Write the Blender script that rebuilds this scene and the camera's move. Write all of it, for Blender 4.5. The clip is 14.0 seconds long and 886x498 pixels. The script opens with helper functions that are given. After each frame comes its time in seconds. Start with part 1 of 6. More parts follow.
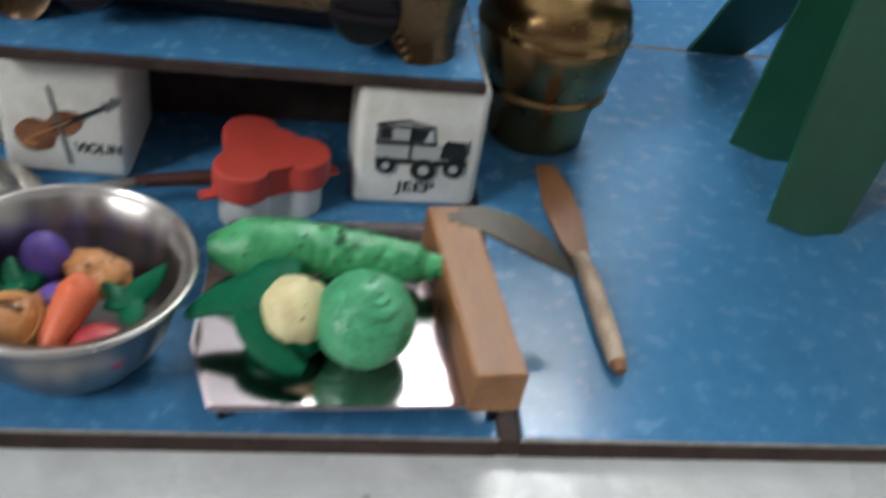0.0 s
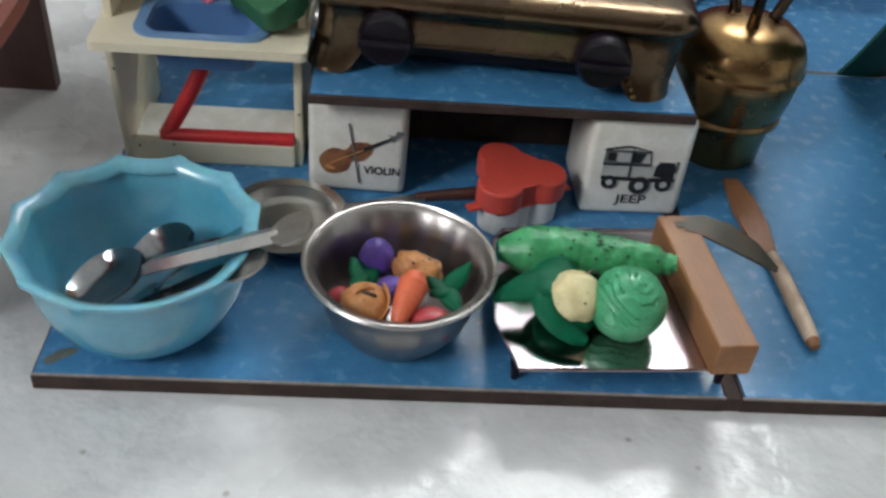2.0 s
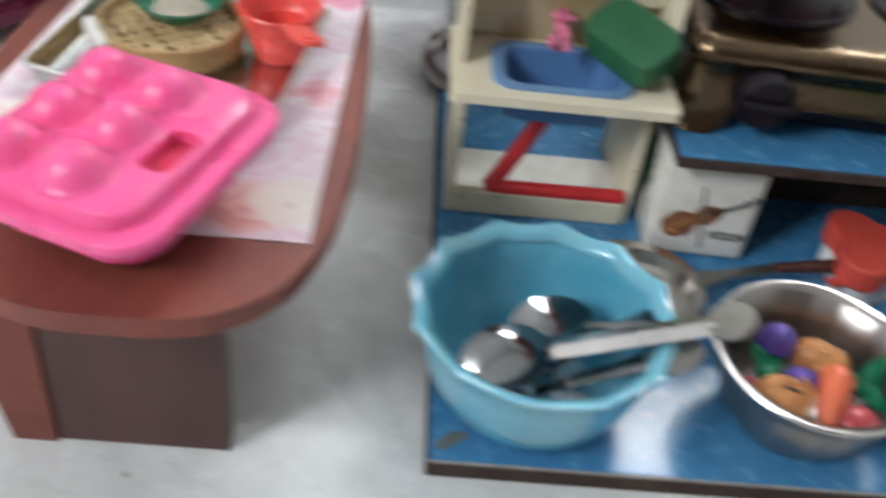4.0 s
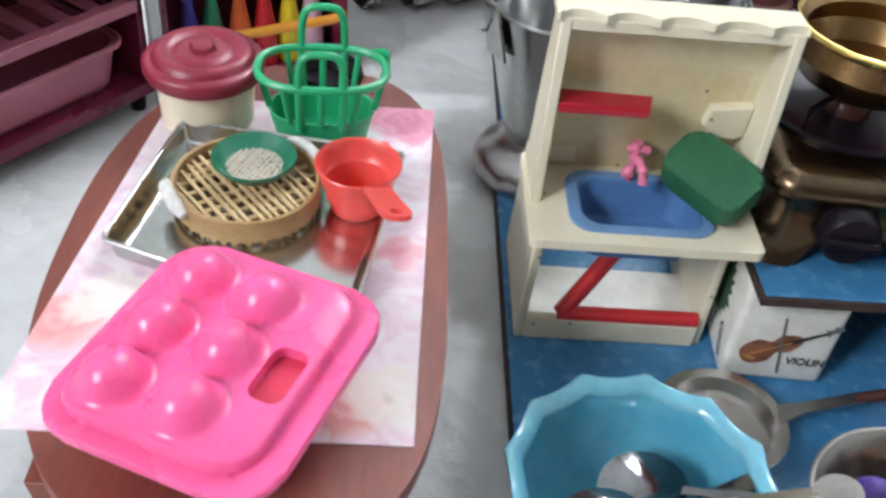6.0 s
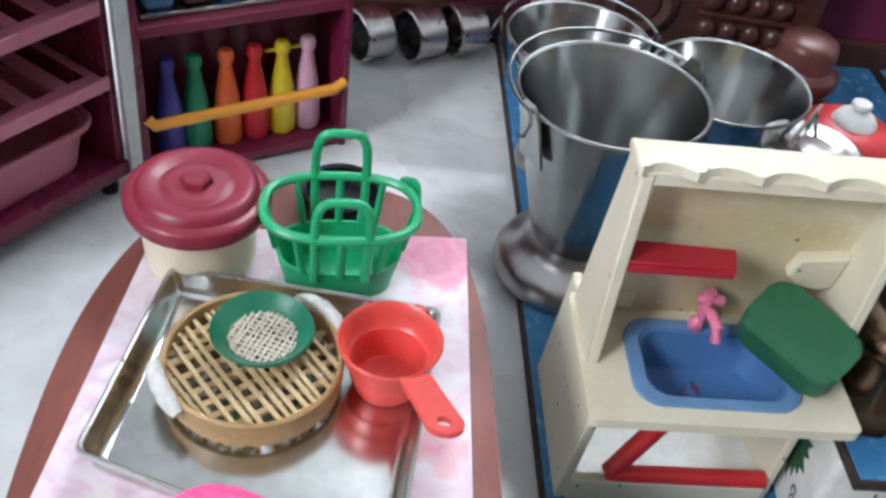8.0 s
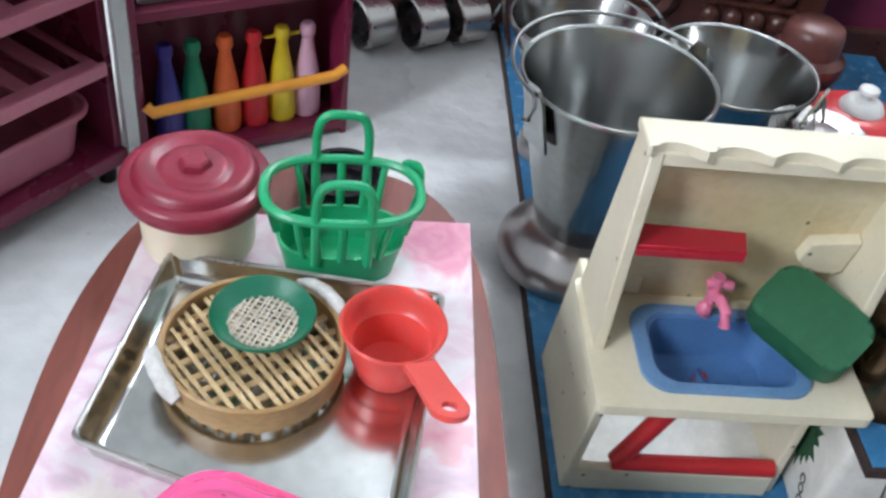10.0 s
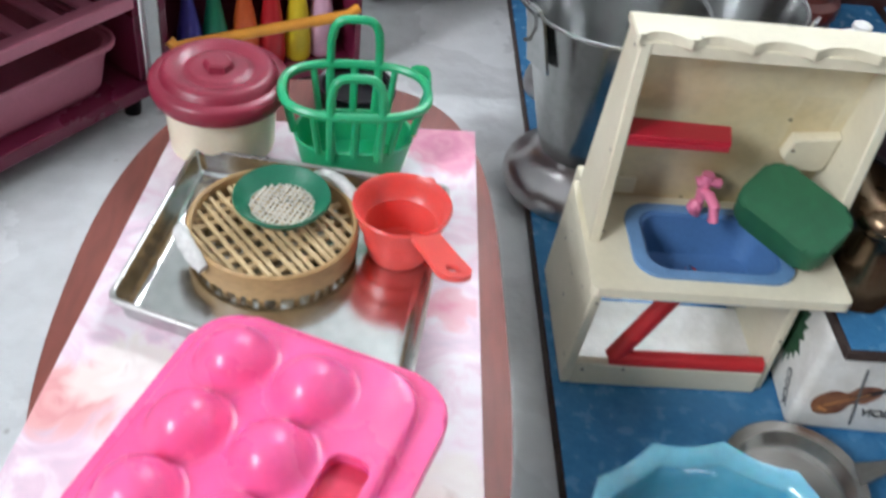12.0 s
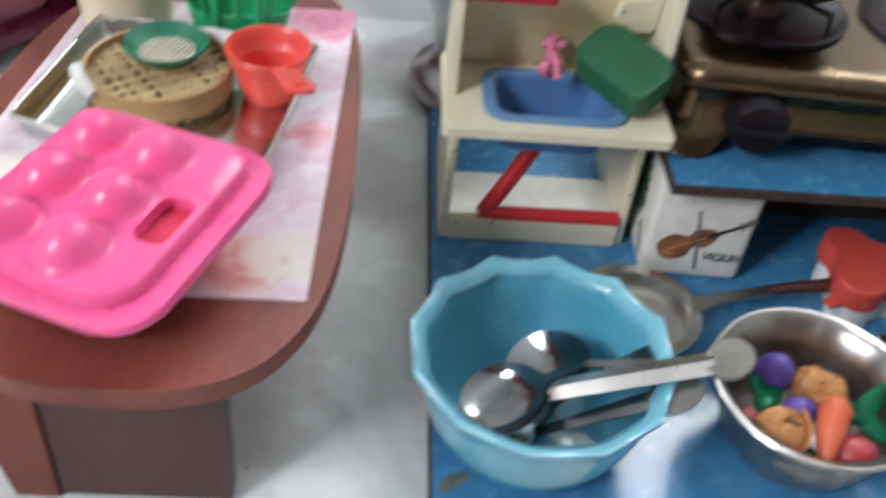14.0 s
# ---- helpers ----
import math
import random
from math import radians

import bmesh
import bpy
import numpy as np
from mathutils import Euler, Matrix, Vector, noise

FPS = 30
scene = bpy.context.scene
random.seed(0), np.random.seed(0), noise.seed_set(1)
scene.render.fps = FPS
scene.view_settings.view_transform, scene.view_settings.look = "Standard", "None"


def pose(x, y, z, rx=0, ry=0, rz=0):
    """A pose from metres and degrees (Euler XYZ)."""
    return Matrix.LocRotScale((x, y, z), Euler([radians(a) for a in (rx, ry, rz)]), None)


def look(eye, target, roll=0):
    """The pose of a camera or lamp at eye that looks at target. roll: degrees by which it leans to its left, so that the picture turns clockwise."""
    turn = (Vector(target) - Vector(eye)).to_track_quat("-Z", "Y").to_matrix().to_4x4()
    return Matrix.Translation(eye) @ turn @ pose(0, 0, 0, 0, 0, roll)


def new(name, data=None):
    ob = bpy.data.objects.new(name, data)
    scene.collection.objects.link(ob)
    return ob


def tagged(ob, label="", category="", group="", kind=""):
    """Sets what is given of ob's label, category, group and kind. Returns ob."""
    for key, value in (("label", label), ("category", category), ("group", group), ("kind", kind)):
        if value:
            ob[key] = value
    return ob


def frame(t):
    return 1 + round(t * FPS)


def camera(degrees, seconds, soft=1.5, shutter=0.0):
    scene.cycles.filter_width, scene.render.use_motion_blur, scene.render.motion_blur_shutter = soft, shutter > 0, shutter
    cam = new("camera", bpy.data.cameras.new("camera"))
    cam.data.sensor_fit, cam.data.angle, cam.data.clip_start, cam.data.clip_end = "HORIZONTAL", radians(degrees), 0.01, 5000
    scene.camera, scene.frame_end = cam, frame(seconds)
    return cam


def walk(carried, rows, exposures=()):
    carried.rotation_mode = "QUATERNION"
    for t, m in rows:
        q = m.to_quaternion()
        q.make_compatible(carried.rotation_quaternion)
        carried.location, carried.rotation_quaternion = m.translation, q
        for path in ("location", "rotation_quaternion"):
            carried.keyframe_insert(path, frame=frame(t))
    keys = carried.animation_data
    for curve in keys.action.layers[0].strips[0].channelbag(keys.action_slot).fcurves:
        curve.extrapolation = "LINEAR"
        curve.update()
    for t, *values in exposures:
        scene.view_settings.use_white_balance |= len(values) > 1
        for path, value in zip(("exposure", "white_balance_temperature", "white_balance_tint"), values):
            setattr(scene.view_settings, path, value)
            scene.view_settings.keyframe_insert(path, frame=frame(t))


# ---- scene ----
# ---- camera and walk ----
cam = camera(49.3, 14.0, soft=2.7, shutter=0.8)
PATH = [
    (0.0, 0.2261, -0.2102, 0.2512, 51.32, -7.65, -5.02),
    (0.4, 0.2046, -0.2201, 0.2298, 49.76, -8.85, -4.57),
    (0.5, 0.2060, -0.2203, 0.2191, 49.82, -8.29, -3.72),
    (1.0, 0.1574, -0.2511, 0.2698, 50.15, -6.07, -3.61),
    (1.5, 0.1506, -0.2702, 0.3015, 51.05, -4.99, -2.62),
    (2.0, 0.1409, -0.2822, 0.3076, 50.74, -4.59, -1.52),
    (2.2, 0.1422, -0.2815, 0.3101, 51.22, -4.17, -1.69),
    (2.4, 0.1432, -0.2773, 0.3113, 51.19, -4.21, -2.02),
    (3.0, 0.1164, -0.2574, 0.2976, 49.75, -4.97, -2.38),
    (3.3, 0.0744, -0.2463, 0.2940, 50.87, -4.64, -1.99),
    (3.5, 0.0532, -0.2395, 0.2996, 50.27, -3.96, -1.10),
    (3.6, 0.0340, -0.2405, 0.3000, 50.38, -4.50, -0.64),
    (4.0, -0.0213, -0.2329, 0.2998, 50.12, -5.91, 0.76),
    (4.1, -0.0351, -0.2275, 0.3057, 49.57, -6.26, 1.15),
    (6.3, -0.0689, -0.1701, 0.3454, 49.32, -4.64, -0.26),
    (6.5, -0.0750, -0.1603, 0.3444, 49.19, -4.92, -0.52),
    (6.8, -0.0758, -0.1430, 0.3438, 49.18, -5.08, -0.53),
    (7.0, -0.0747, -0.1298, 0.3410, 49.41, -5.05, -0.94),
    (7.5, -0.0816, -0.1104, 0.3421, 49.02, -5.41, -1.59),
    (7.9, -0.0902, -0.0850, 0.3540, 48.43, -6.28, -1.54),
    (8.1, -0.0920, -0.0767, 0.3516, 47.96, -6.95, -1.30),
    (10.5, -0.0918, -0.0775, 0.3416, 47.95, -6.59, -1.51),
    (11.0, -0.0891, -0.0895, 0.3346, 47.99, -6.67, -1.34),
    (11.5, -0.0913, -0.1045, 0.3274, 47.76, -6.48, -1.04),
    (12.0, -0.0884, -0.1228, 0.3340, 47.58, -5.96, -0.92),
    (12.5, -0.0738, -0.1519, 0.3249, 47.99, -5.54, -0.78),
    (13.0, -0.0633, -0.1699, 0.3275, 48.28, -4.84, -0.88),
    (13.1, -0.0641, -0.1743, 0.3252, 48.29, -5.06, -0.96),
    (13.3, -0.0590, -0.1959, 0.3158, 48.82, -5.44, -0.08),
    (13.5, -0.0532, -0.2074, 0.3142, 48.61, -5.27, -0.30),
    (13.7, -0.0476, -0.2144, 0.3107, 47.81, -5.99, -0.06),
    (14.0, -0.0253, -0.2144, 0.3192, 48.73, -5.03, -0.69),
]
EXPOSURES = [(0.0, 0.06, 6500, 10), (0.5, -0.1, 6500, 10), (2.5, -0.1, 6500, 10), (3.0, -0.02, 6500, 10), (4.2, 0.18, 6400, 10), (6.5, 0.36, 6150, 11), (8.0, 0.28, 6000, 11), (10.5, 0.25, 6000, 11), (12.0, 0.28, 6100, 11), (14.0, 0.23, 6300, 10)]
walk(cam, [(t, pose(x, y, z, rx, ry, rz)) for t, x, y, z, rx, ry, rz in PATH], EXPOSURES)

# ---- world and light ----
FLOOR_Z = -0.009
world = bpy.data.worlds.new("world")
scene.world = world
world.use_nodes = True
world.node_tree.nodes["Background"].inputs[0].default_value = (0.8, 0.9, 1.0, 1)
world.node_tree.nodes["Background"].inputs[1].default_value = 0.05
scene.view_settings.exposure = 0.0


def tube_lamp(name, eye, target, length, width, watts, colour):
    data = bpy.data.lights.new(name, "AREA")
    data.shape, data.size, data.size_y = "RECTANGLE", length, width
    data.energy, data.color = watts, colour
    ob = new(name, data)
    ob.matrix_world = look(eye, target)
    return ob


tube_lamp("window_light", (-2.10, -1.35, 1.70), (0.05, 0.1, 0.1), 1.0, 1.0, 88, (0.97, 0.985, 1.0))

# ---- materials ----


def mat(name, col, rough=0.5, metal=0.0, var=0.12, scale=60.0, fine=600.0, bump=0.15, dist=0.0004, col2=None, trans=0.0,
        alpha=1.0, coat=0.0, sss=0.0, rvar=0.12, aniso=0.0, stretch=(1, 1, 1), spots=None, spec=0.5):
    m = bpy.data.materials.new(name)
    m.use_nodes = True
    nt = m.node_tree
    n, l = nt.nodes, nt.links
    b = n["Principled BSDF"]
    co = n.new("ShaderNodeTexCoord")
    mp = n.new("ShaderNodeMapping")
    mp.inputs["Scale"].default_value = stretch
    l.new(co.outputs["Object"], mp.inputs["Vector"])
    big = n.new("ShaderNodeTexNoise")
    big.inputs["Scale"].default_value, big.inputs["Detail"].default_value = scale, 5
    small = n.new("ShaderNodeTexNoise")
    small.inputs["Scale"].default_value, small.inputs["Detail"].default_value = fine, 3
    l.new(mp.outputs[0], big.inputs["Vector"])
    l.new(mp.outputs[0], small.inputs["Vector"])
    ramp = n.new("ShaderNodeValToRGB")
    ramp.color_ramp.elements[0].position, ramp.color_ramp.elements[1].position = 0.3, 0.7
    c2 = col2 or tuple(max(0.0, c * (1 - var * 2)) for c in col)
    ramp.color_ramp.elements[0].color = (*c2, 1)
    ramp.color_ramp.elements[1].color = (*col, 1)
    l.new(big.outputs["Fac"], ramp.inputs[0])
    mixn = n.new("ShaderNodeMix")
    mixn.data_type, mixn.blend_type = "RGBA", "MULTIPLY"
    mixn.inputs["Factor"].default_value = min(1.0, var * 3)
    l.new(ramp.outputs[0], mixn.inputs["A"])
    r2 = n.new("ShaderNodeValToRGB")
    r2.color_ramp.elements[0].position, r2.color_ramp.elements[1].position = 0.35, 0.6
    r2.color_ramp.elements[0].color, r2.color_ramp.elements[1].color = (0.7, 0.7, 0.7, 1), (1, 1, 1, 1)
    l.new(small.outputs["Fac"], r2.inputs[0])
    l.new(r2.outputs[0], mixn.inputs["B"])
    last = mixn.outputs["Result"]
    if spots:
        scol, sscale, size = spots
        v = n.new("ShaderNodeTexVoronoi")
        v.inputs["Scale"].default_value = sscale
        l.new(mp.outputs[0], v.inputs["Vector"])
        sr = n.new("ShaderNodeValToRGB")
        sr.color_ramp.elements[0].position, sr.color_ramp.elements[1].position = size, size + 0.05
        sr.color_ramp.elements[0].color, sr.color_ramp.elements[1].color = (1, 1, 1, 1), (0, 0, 0, 1)
        l.new(v.outputs["Distance"], sr.inputs[0])
        mx = n.new("ShaderNodeMix")
        mx.data_type = "RGBA"
        l.new(sr.outputs[0], mx.inputs["Factor"])
        l.new(last, mx.inputs["A"])
        mx.inputs["B"].default_value = (*scol, 1)
        last = mx.outputs["Result"]
    l.new(last, b.inputs["Base Color"])
    mr = n.new("ShaderNodeMapRange")
    mr.inputs["To Min"].default_value, mr.inputs["To Max"].default_value = max(0.02, rough - rvar), min(1.0, rough + rvar)
    l.new(big.outputs["Fac"], mr.inputs["Value"])
    l.new(mr.outputs[0], b.inputs["Roughness"])
    b.inputs["Metallic"].default_value = metal
    b.inputs["Specular IOR Level"].default_value = spec
    b.inputs["Transmission Weight"].default_value = trans
    b.inputs["Alpha"].default_value = alpha
    b.inputs["Coat Weight"].default_value = coat
    b.inputs["Coat Roughness"].default_value = 0.12
    b.inputs["Subsurface Weight"].default_value = sss
    b.inputs["Subsurface Scale"].default_value = 0.004
    b.inputs["Anisotropic"].default_value = aniso
    if bump:
        bp = n.new("ShaderNodeBump")
        bp.inputs["Strength"].default_value, bp.inputs["Distance"].default_value = bump, dist
        ad = n.new("ShaderNodeMath")
        ad.operation = "ADD"
        l.new(big.outputs["Fac"], ad.inputs[0])
        l.new(small.outputs["Fac"], ad.inputs[1])
        l.new(ad.outputs[0], bp.inputs["Height"])
        l.new(bp.outputs[0], b.inputs["Normal"])
    return m


def wood_mat(name, light, dark, rough=0.5, scale=40, stretch=(1, 0.12, 1), coat=0.0):
    return mat(name, light, rough, col2=dark, scale=scale, fine=scale * 14, var=0.18, bump=0.25, stretch=stretch, coat=coat)


M = {}
M["floor"] = mat("white_marble_floor", (0.70, 0.715, 0.71), 0.27, var=0.07, scale=14, fine=75, bump=0.5, dist=0.003,
                 col2=(0.57, 0.59, 0.59), rvar=0.12, spots=((0.3, 0.28, 0.26), 31, 0.014))
M["wall"] = mat("wall_paint", (0.76, 0.77, 0.76), 0.7, scale=3, fine=90, var=0.05)
# dark brown for the unseen south wall, so metal reflects something dark
M["dark_wall"] = mat("unseen_dark_brown_wall", (0.16, 0.125, 0.115), 0.85, scale=3, fine=90, var=0.1)
# lighter copy of the wall paint, with lamplight put into the colour
M["wall_lit"] = mat("lamp_wall_paint_lightened", (0.81, 0.79, 0.805), 0.7, scale=0.9, fine=90, var=0.04, col2=(0.76, 0.81, 0.76))
M["ceiling"] = mat("ceiling_paint", (0.82, 0.83, 0.83), 0.8, scale=3, fine=90, var=0.04)
M["blue"] = mat("blue_laminate", (0.072, 0.245, 0.455), 0.26, var=0.085, scale=115, fine=520, bump=0.03, dist=0.0003,
                col2=(0.042, 0.175, 0.36), rvar=0.07, spec=0.45)
M["edge"] = mat("brown_board_edge", (0.075, 0.052, 0.045), 0.7, var=0.25, scale=80, fine=700, bump=0.3, spec=0.15)
M["chip"] = mat("worn_grey_chip", (0.16, 0.18, 0.15), 0.6, var=0.2, scale=200)
M["edge_light"] = mat("worn_edge_line", (0.38, 0.36, 0.34), 0.6, var=0.2, scale=200, fine=900)
M["cream"] = mat("cream_plastic", (0.75, 0.70, 0.54), 0.40, var=0.04, scale=26, fine=320, col2=(0.68, 0.62, 0.45), bump=0.12,
                 spots=((0.09, 0.06, 0.04), 75, 0.045))
M["stained"] = mat("yellow_stained_cream_plastic", (0.76, 0.70, 0.51), 0.45, var=0.08, scale=19, fine=260, col2=(0.58, 0.45, 0.21), bump=0.15,
                   spots=((0.10, 0.07, 0.04), 62, 0.035))
M["basin"] = mat("blue_plastic_basin", (0.085, 0.20, 0.43), 0.5, var=0.08)
M["basin_rim"] = mat("pale_blue_plastic_rim", (0.16, 0.31, 0.55), 0.38, var=0.1)
M["red"] = mat("red_plastic", (0.62, 0.03, 0.035), 0.35, var=0.08)
M["deepred"] = mat("dark_red_plastic", (0.45, 0.012, 0.03), 0.35, var=0.08)
M["redlid"] = mat("coral_red_plastic", (0.60, 0.075, 0.055), 0.45, var=0.08, sss=0.1)
M["white"] = mat("white_plastic", (0.78, 0.78, 0.75), 0.4, var=0.05)
M["block"] = mat("white_varnished_block", (0.80, 0.79, 0.74), 0.4, var=0.06, scale=90, fine=500, col2=(0.66, 0.64, 0.57), bump=0.2)
M["ink"] = mat("black_ink", (0.02, 0.02, 0.022), 0.5, var=0.2)
M["grey_ink"] = mat("grey_ink", (0.16, 0.17, 0.17), 0.5, var=0.2)
M["pale_ink"] = mat("pale_grey_ink", (0.5, 0.52, 0.5), 0.5, var=0.1)
M["violin"] = mat("violin_brown_ink", (0.30, 0.13, 0.06), 0.45, col2=(0.15, 0.055, 0.03), scale=140)
M["cock"] = mat("leaf_green_ink", (0.05, 0.14, 0.06), 0.5, col2=(0.02, 0.06, 0.03), scale=300)
M["steel"] = mat("stainless_steel", (0.60, 0.58, 0.56), 0.28, 1.0, var=0.06, scale=40, fine=500, bump=0.05, rvar=0.08)
# the dark room's reflection is put into this steel; the rim stays bright
M["bowl_steel"] = mat("brushed_bowl_steel_dark_reflection", (0.36, 0.335, 0.32), 0.35, 1.0, var=0.05, scale=40, fine=500, bump=0.04, rvar=0.06)
M["spoon"] = mat("dark_worn_steel", (0.33, 0.335, 0.345), 0.14, 1.0, var=0.12, scale=60, fine=500, bump=0.1)
M["clear_spoon"] = mat("clear_plastic", (0.62, 0.70, 0.74), 0.18, var=0.06, trans=0.6)
M["pan_steel"] = mat("worn_pan_steel", (0.64, 0.625, 0.60), 0.25, 1.0, var=0.03, scale=40, fine=400, bump=0.02, rvar=0.03)
M["dull_steel"] = mat("dull_steel", (0.38, 0.36, 0.335), 0.33, 1.0, var=0.1, scale=60, fine=500, bump=0.1)
M["tin"] = mat("mirror_tin", (0.61, 0.53, 0.57), 0.13, 1.0, var=0.05, scale=25, fine=200, bump=0.04, rvar=0.06)
M["tray_steel"] = mat("polished_tray_steel", (0.68, 0.69, 0.675), 0.18, 1.0, var=0.12, scale=22, fine=160, bump=0.04, rvar=0.10)
M["wire"] = mat("dull_steel_wire", (0.24, 0.245, 0.24), 0.42, 1.0, var=0.15, scale=60, fine=500, bump=0.05)
M["bucket"] = mat("galvanised_steel", (0.45, 0.455, 0.45), 0.17, 1.0, var=0.1, scale=28, fine=260, bump=0.08, rvar=0.1)
M["foot_steel"] = mat("dark_polished_steel", (0.42, 0.40, 0.395), 0.30, 1.0, var=0.04, scale=30, fine=300, bump=0.0, rvar=0.04)
M["brass"] = mat("aged_brass", (0.37, 0.235, 0.095), 0.28, 1.0, var=0.15, scale=22, fine=400, col2=(0.24, 0.145, 0.07), bump=0.05, rvar=0.07)
M["stove_brass"] = mat("dark_brass_sheet", (0.155, 0.106, 0.064), 0.27, 1.0, var=0.15, scale=24, fine=300, col2=(0.10, 0.07, 0.045), bump=0.05, rvar=0.08)
M["gold"] = mat("bright_brass", (0.72, 0.50, 0.16), 0.2, 1.0, var=0.1, scale=40, bump=0.05)
M["black"] = mat("black_plastic", (0.010, 0.007, 0.012), 0.32, var=0.2, spec=0.25)
M["bowlblue"] = mat("translucent_blue_plastic", (0.13, 0.38, 0.51), 0.13, var=0.06, scale=45, fine=300, col2=(0.08, 0.34, 0.48), sss=0.35, coat=0.6, bump=0.06)
M["bowlrim"] = mat("pale_translucent_blue_plastic", (0.17, 0.45, 0.57), 0.17, var=0.08, scale=60, fine=300, sss=0.4, coat=0.3, bump=0.05)
M["wood"] = wood_mat("pale_brown_wood", (0.34, 0.155, 0.055), (0.16, 0.066, 0.022), 0.5, 48)
M["spatula_wood"] = wood_mat("brown_spatula_wood", (0.30, 0.14, 0.06), (0.17, 0.07, 0.03), 0.55, 60)
M["handle_wood"] = wood_mat("worn_pale_handle", (0.60, 0.48, 0.36), (0.24, 0.15, 0.095), 0.6, 110, (1, 0.5, 1))
M["blade"] = mat("dark_iron_blade", (0.085, 0.055, 0.035), 0.5, 0.2, var=0.2, scale=70, col2=(0.035, 0.038, 0.028))
M["green_clay"] = mat("painted_green_clay", (0.065, 0.36, 0.14), 0.33, var=0.14, scale=90, fine=420, col2=(0.03, 0.23, 0.085), bump=0.7, dist=0.0009,
                      spots=((0.015, 0.07, 0.03), 170, 0.12))
# darker green that carries the shade of the gourd's pits
M["pit_shade"] = mat("dark_green_pit_shade", (0.018, 0.10, 0.045), 0.5, var=0.2)
M["cabbage"] = mat("pale_green_clay", (0.085, 0.40, 0.20), 0.32, var=0.12, scale=100, fine=420, col2=(0.04, 0.27, 0.12), bump=0.4, dist=0.0006)
M["leaf_clay"] = mat("dark_green_clay", (0.001, 0.105, 0.047), 0.45, var=0.12, scale=100, bump=0.3, spec=0.12)
M["cauli"] = mat("cream_clay", (0.72, 0.66, 0.38), 0.45, var=0.08, scale=110, col2=(0.6, 0.5, 0.26), bump=0.5, dist=0.0006, spots=((0.12, 0.07, 0.03), 260, 0.07))
# potato eyes, and the shade inside slits and pits as colour
M["dark_clay"] = mat("dark_eye_and_crevice_shade", (0.035, 0.022, 0.012), 0.6, var=0.2)
M["purple"] = mat("purple_clay", (0.12, 0.07, 0.36), 0.42, var=0.1, bump=0.25)
M["tan"] = mat("tan_clay", (0.60, 0.28, 0.10), 0.42, var=0.14, scale=120, col2=(0.42, 0.17, 0.06), bump=0.4, spots=((0.06, 0.03, 0.02), 300, 0.08))
M["carrot"] = mat("orange_clay", (0.68, 0.14, 0.06), 0.42, var=0.1, bump=0.3)
M["radish"] = mat("red_clay", (0.42, 0.045, 0.055), 0.38, var=0.12, bump=0.3)
M["sponge"] = mat("dark_green_sponge", (0.02, 0.13, 0.055), 0.62, var=0.1, scale=200, fine=1500, bump=0.35)
M["pink_tap"] = mat("pink_plastic", (0.80, 0.22, 0.36), 0.36, var=0.06)
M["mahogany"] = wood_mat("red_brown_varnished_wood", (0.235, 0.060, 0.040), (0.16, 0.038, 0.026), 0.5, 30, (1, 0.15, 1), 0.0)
# darker and less red than the seat, for the panel legs
M["leg_brown"] = wood_mat("darker_brown_leg_wood", (0.095, 0.042, 0.036), (0.065, 0.028, 0.025), 0.4, 30, (1, 1, 0.15))
M["pink"] = mat("hot_pink_plastic", (0.88, 0.125, 0.34), 0.28, var=0.05, scale=30, fine=500, sss=0.25, bump=0.05, col2=(0.85, 0.105, 0.30))
M["recess"] = mat("deep_pink_red_plastic", (0.62, 0.03, 0.085), 0.4, var=0.08, sss=0.2)
M["bamboo"] = wood_mat("split_bamboo", (0.66, 0.50, 0.28), (0.50, 0.34, 0.16), 0.5, 90, (1, 0.1, 1))
M["bamboo_ring"] = wood_mat("bamboo_hoop", (0.52, 0.34, 0.15), (0.38, 0.23, 0.09), 0.45, 70, (0.3, 0.3, 1))
M["cotton"] = mat("white_cotton_wrap", (0.74, 0.73, 0.70), 0.8, var=0.12, scale=300, fine=900, bump=0.5)
M["green"] = mat("green_plastic", (0.025, 0.40, 0.17), 0.36, var=0.08, sss=0.3)
M["sieve_green"] = mat("deep_green_plastic", (0.012, 0.16, 0.085), 0.35, var=0.08)
M["mesh"] = mat("pale_woven_mesh", (0.66, 0.60, 0.50), 0.6, var=0.1)
M["cupred"] = mat("bright_red_plastic", (0.76, 0.10, 0.085), 0.33, var=0.05, sss=0.4)
M["maroon"] = mat("maroon_plastic", (0.245, 0.018, 0.042), 0.35, var=0.06)
M["jar"] = mat("cream_jar_plastic", (0.80, 0.72, 0.55), 0.4, var=0.04, sss=0.15)
M["rack"] = mat("dark_maroon_board", (0.17, 0.015, 0.048), 0.3, var=0.08, scale=20)
M["rackpink"] = mat("dusty_pink_plastic", (0.50, 0.16, 0.23), 0.38, var=0.06)
M["post"] = mat("white_metal_post", (0.62, 0.64, 0.64), 0.3, var=0.05)
M["orange_bar"] = mat("orange_plastic", (0.85, 0.36, 0.04), 0.35, var=0.05)
M["brown"] = mat("carved_dark_brown", (0.085, 0.028, 0.02), 0.32, var=0.2, scale=60, bump=0.2)
M["brown_jar"] = mat("brown_glazed_plastic", (0.15, 0.055, 0.046), 0.34, var=0.2, scale=30, spec=0.35)
M["plantgreen"] = mat("bottle_green_plastic", (0.012, 0.085, 0.045), 0.4, var=0.12, scale=40)
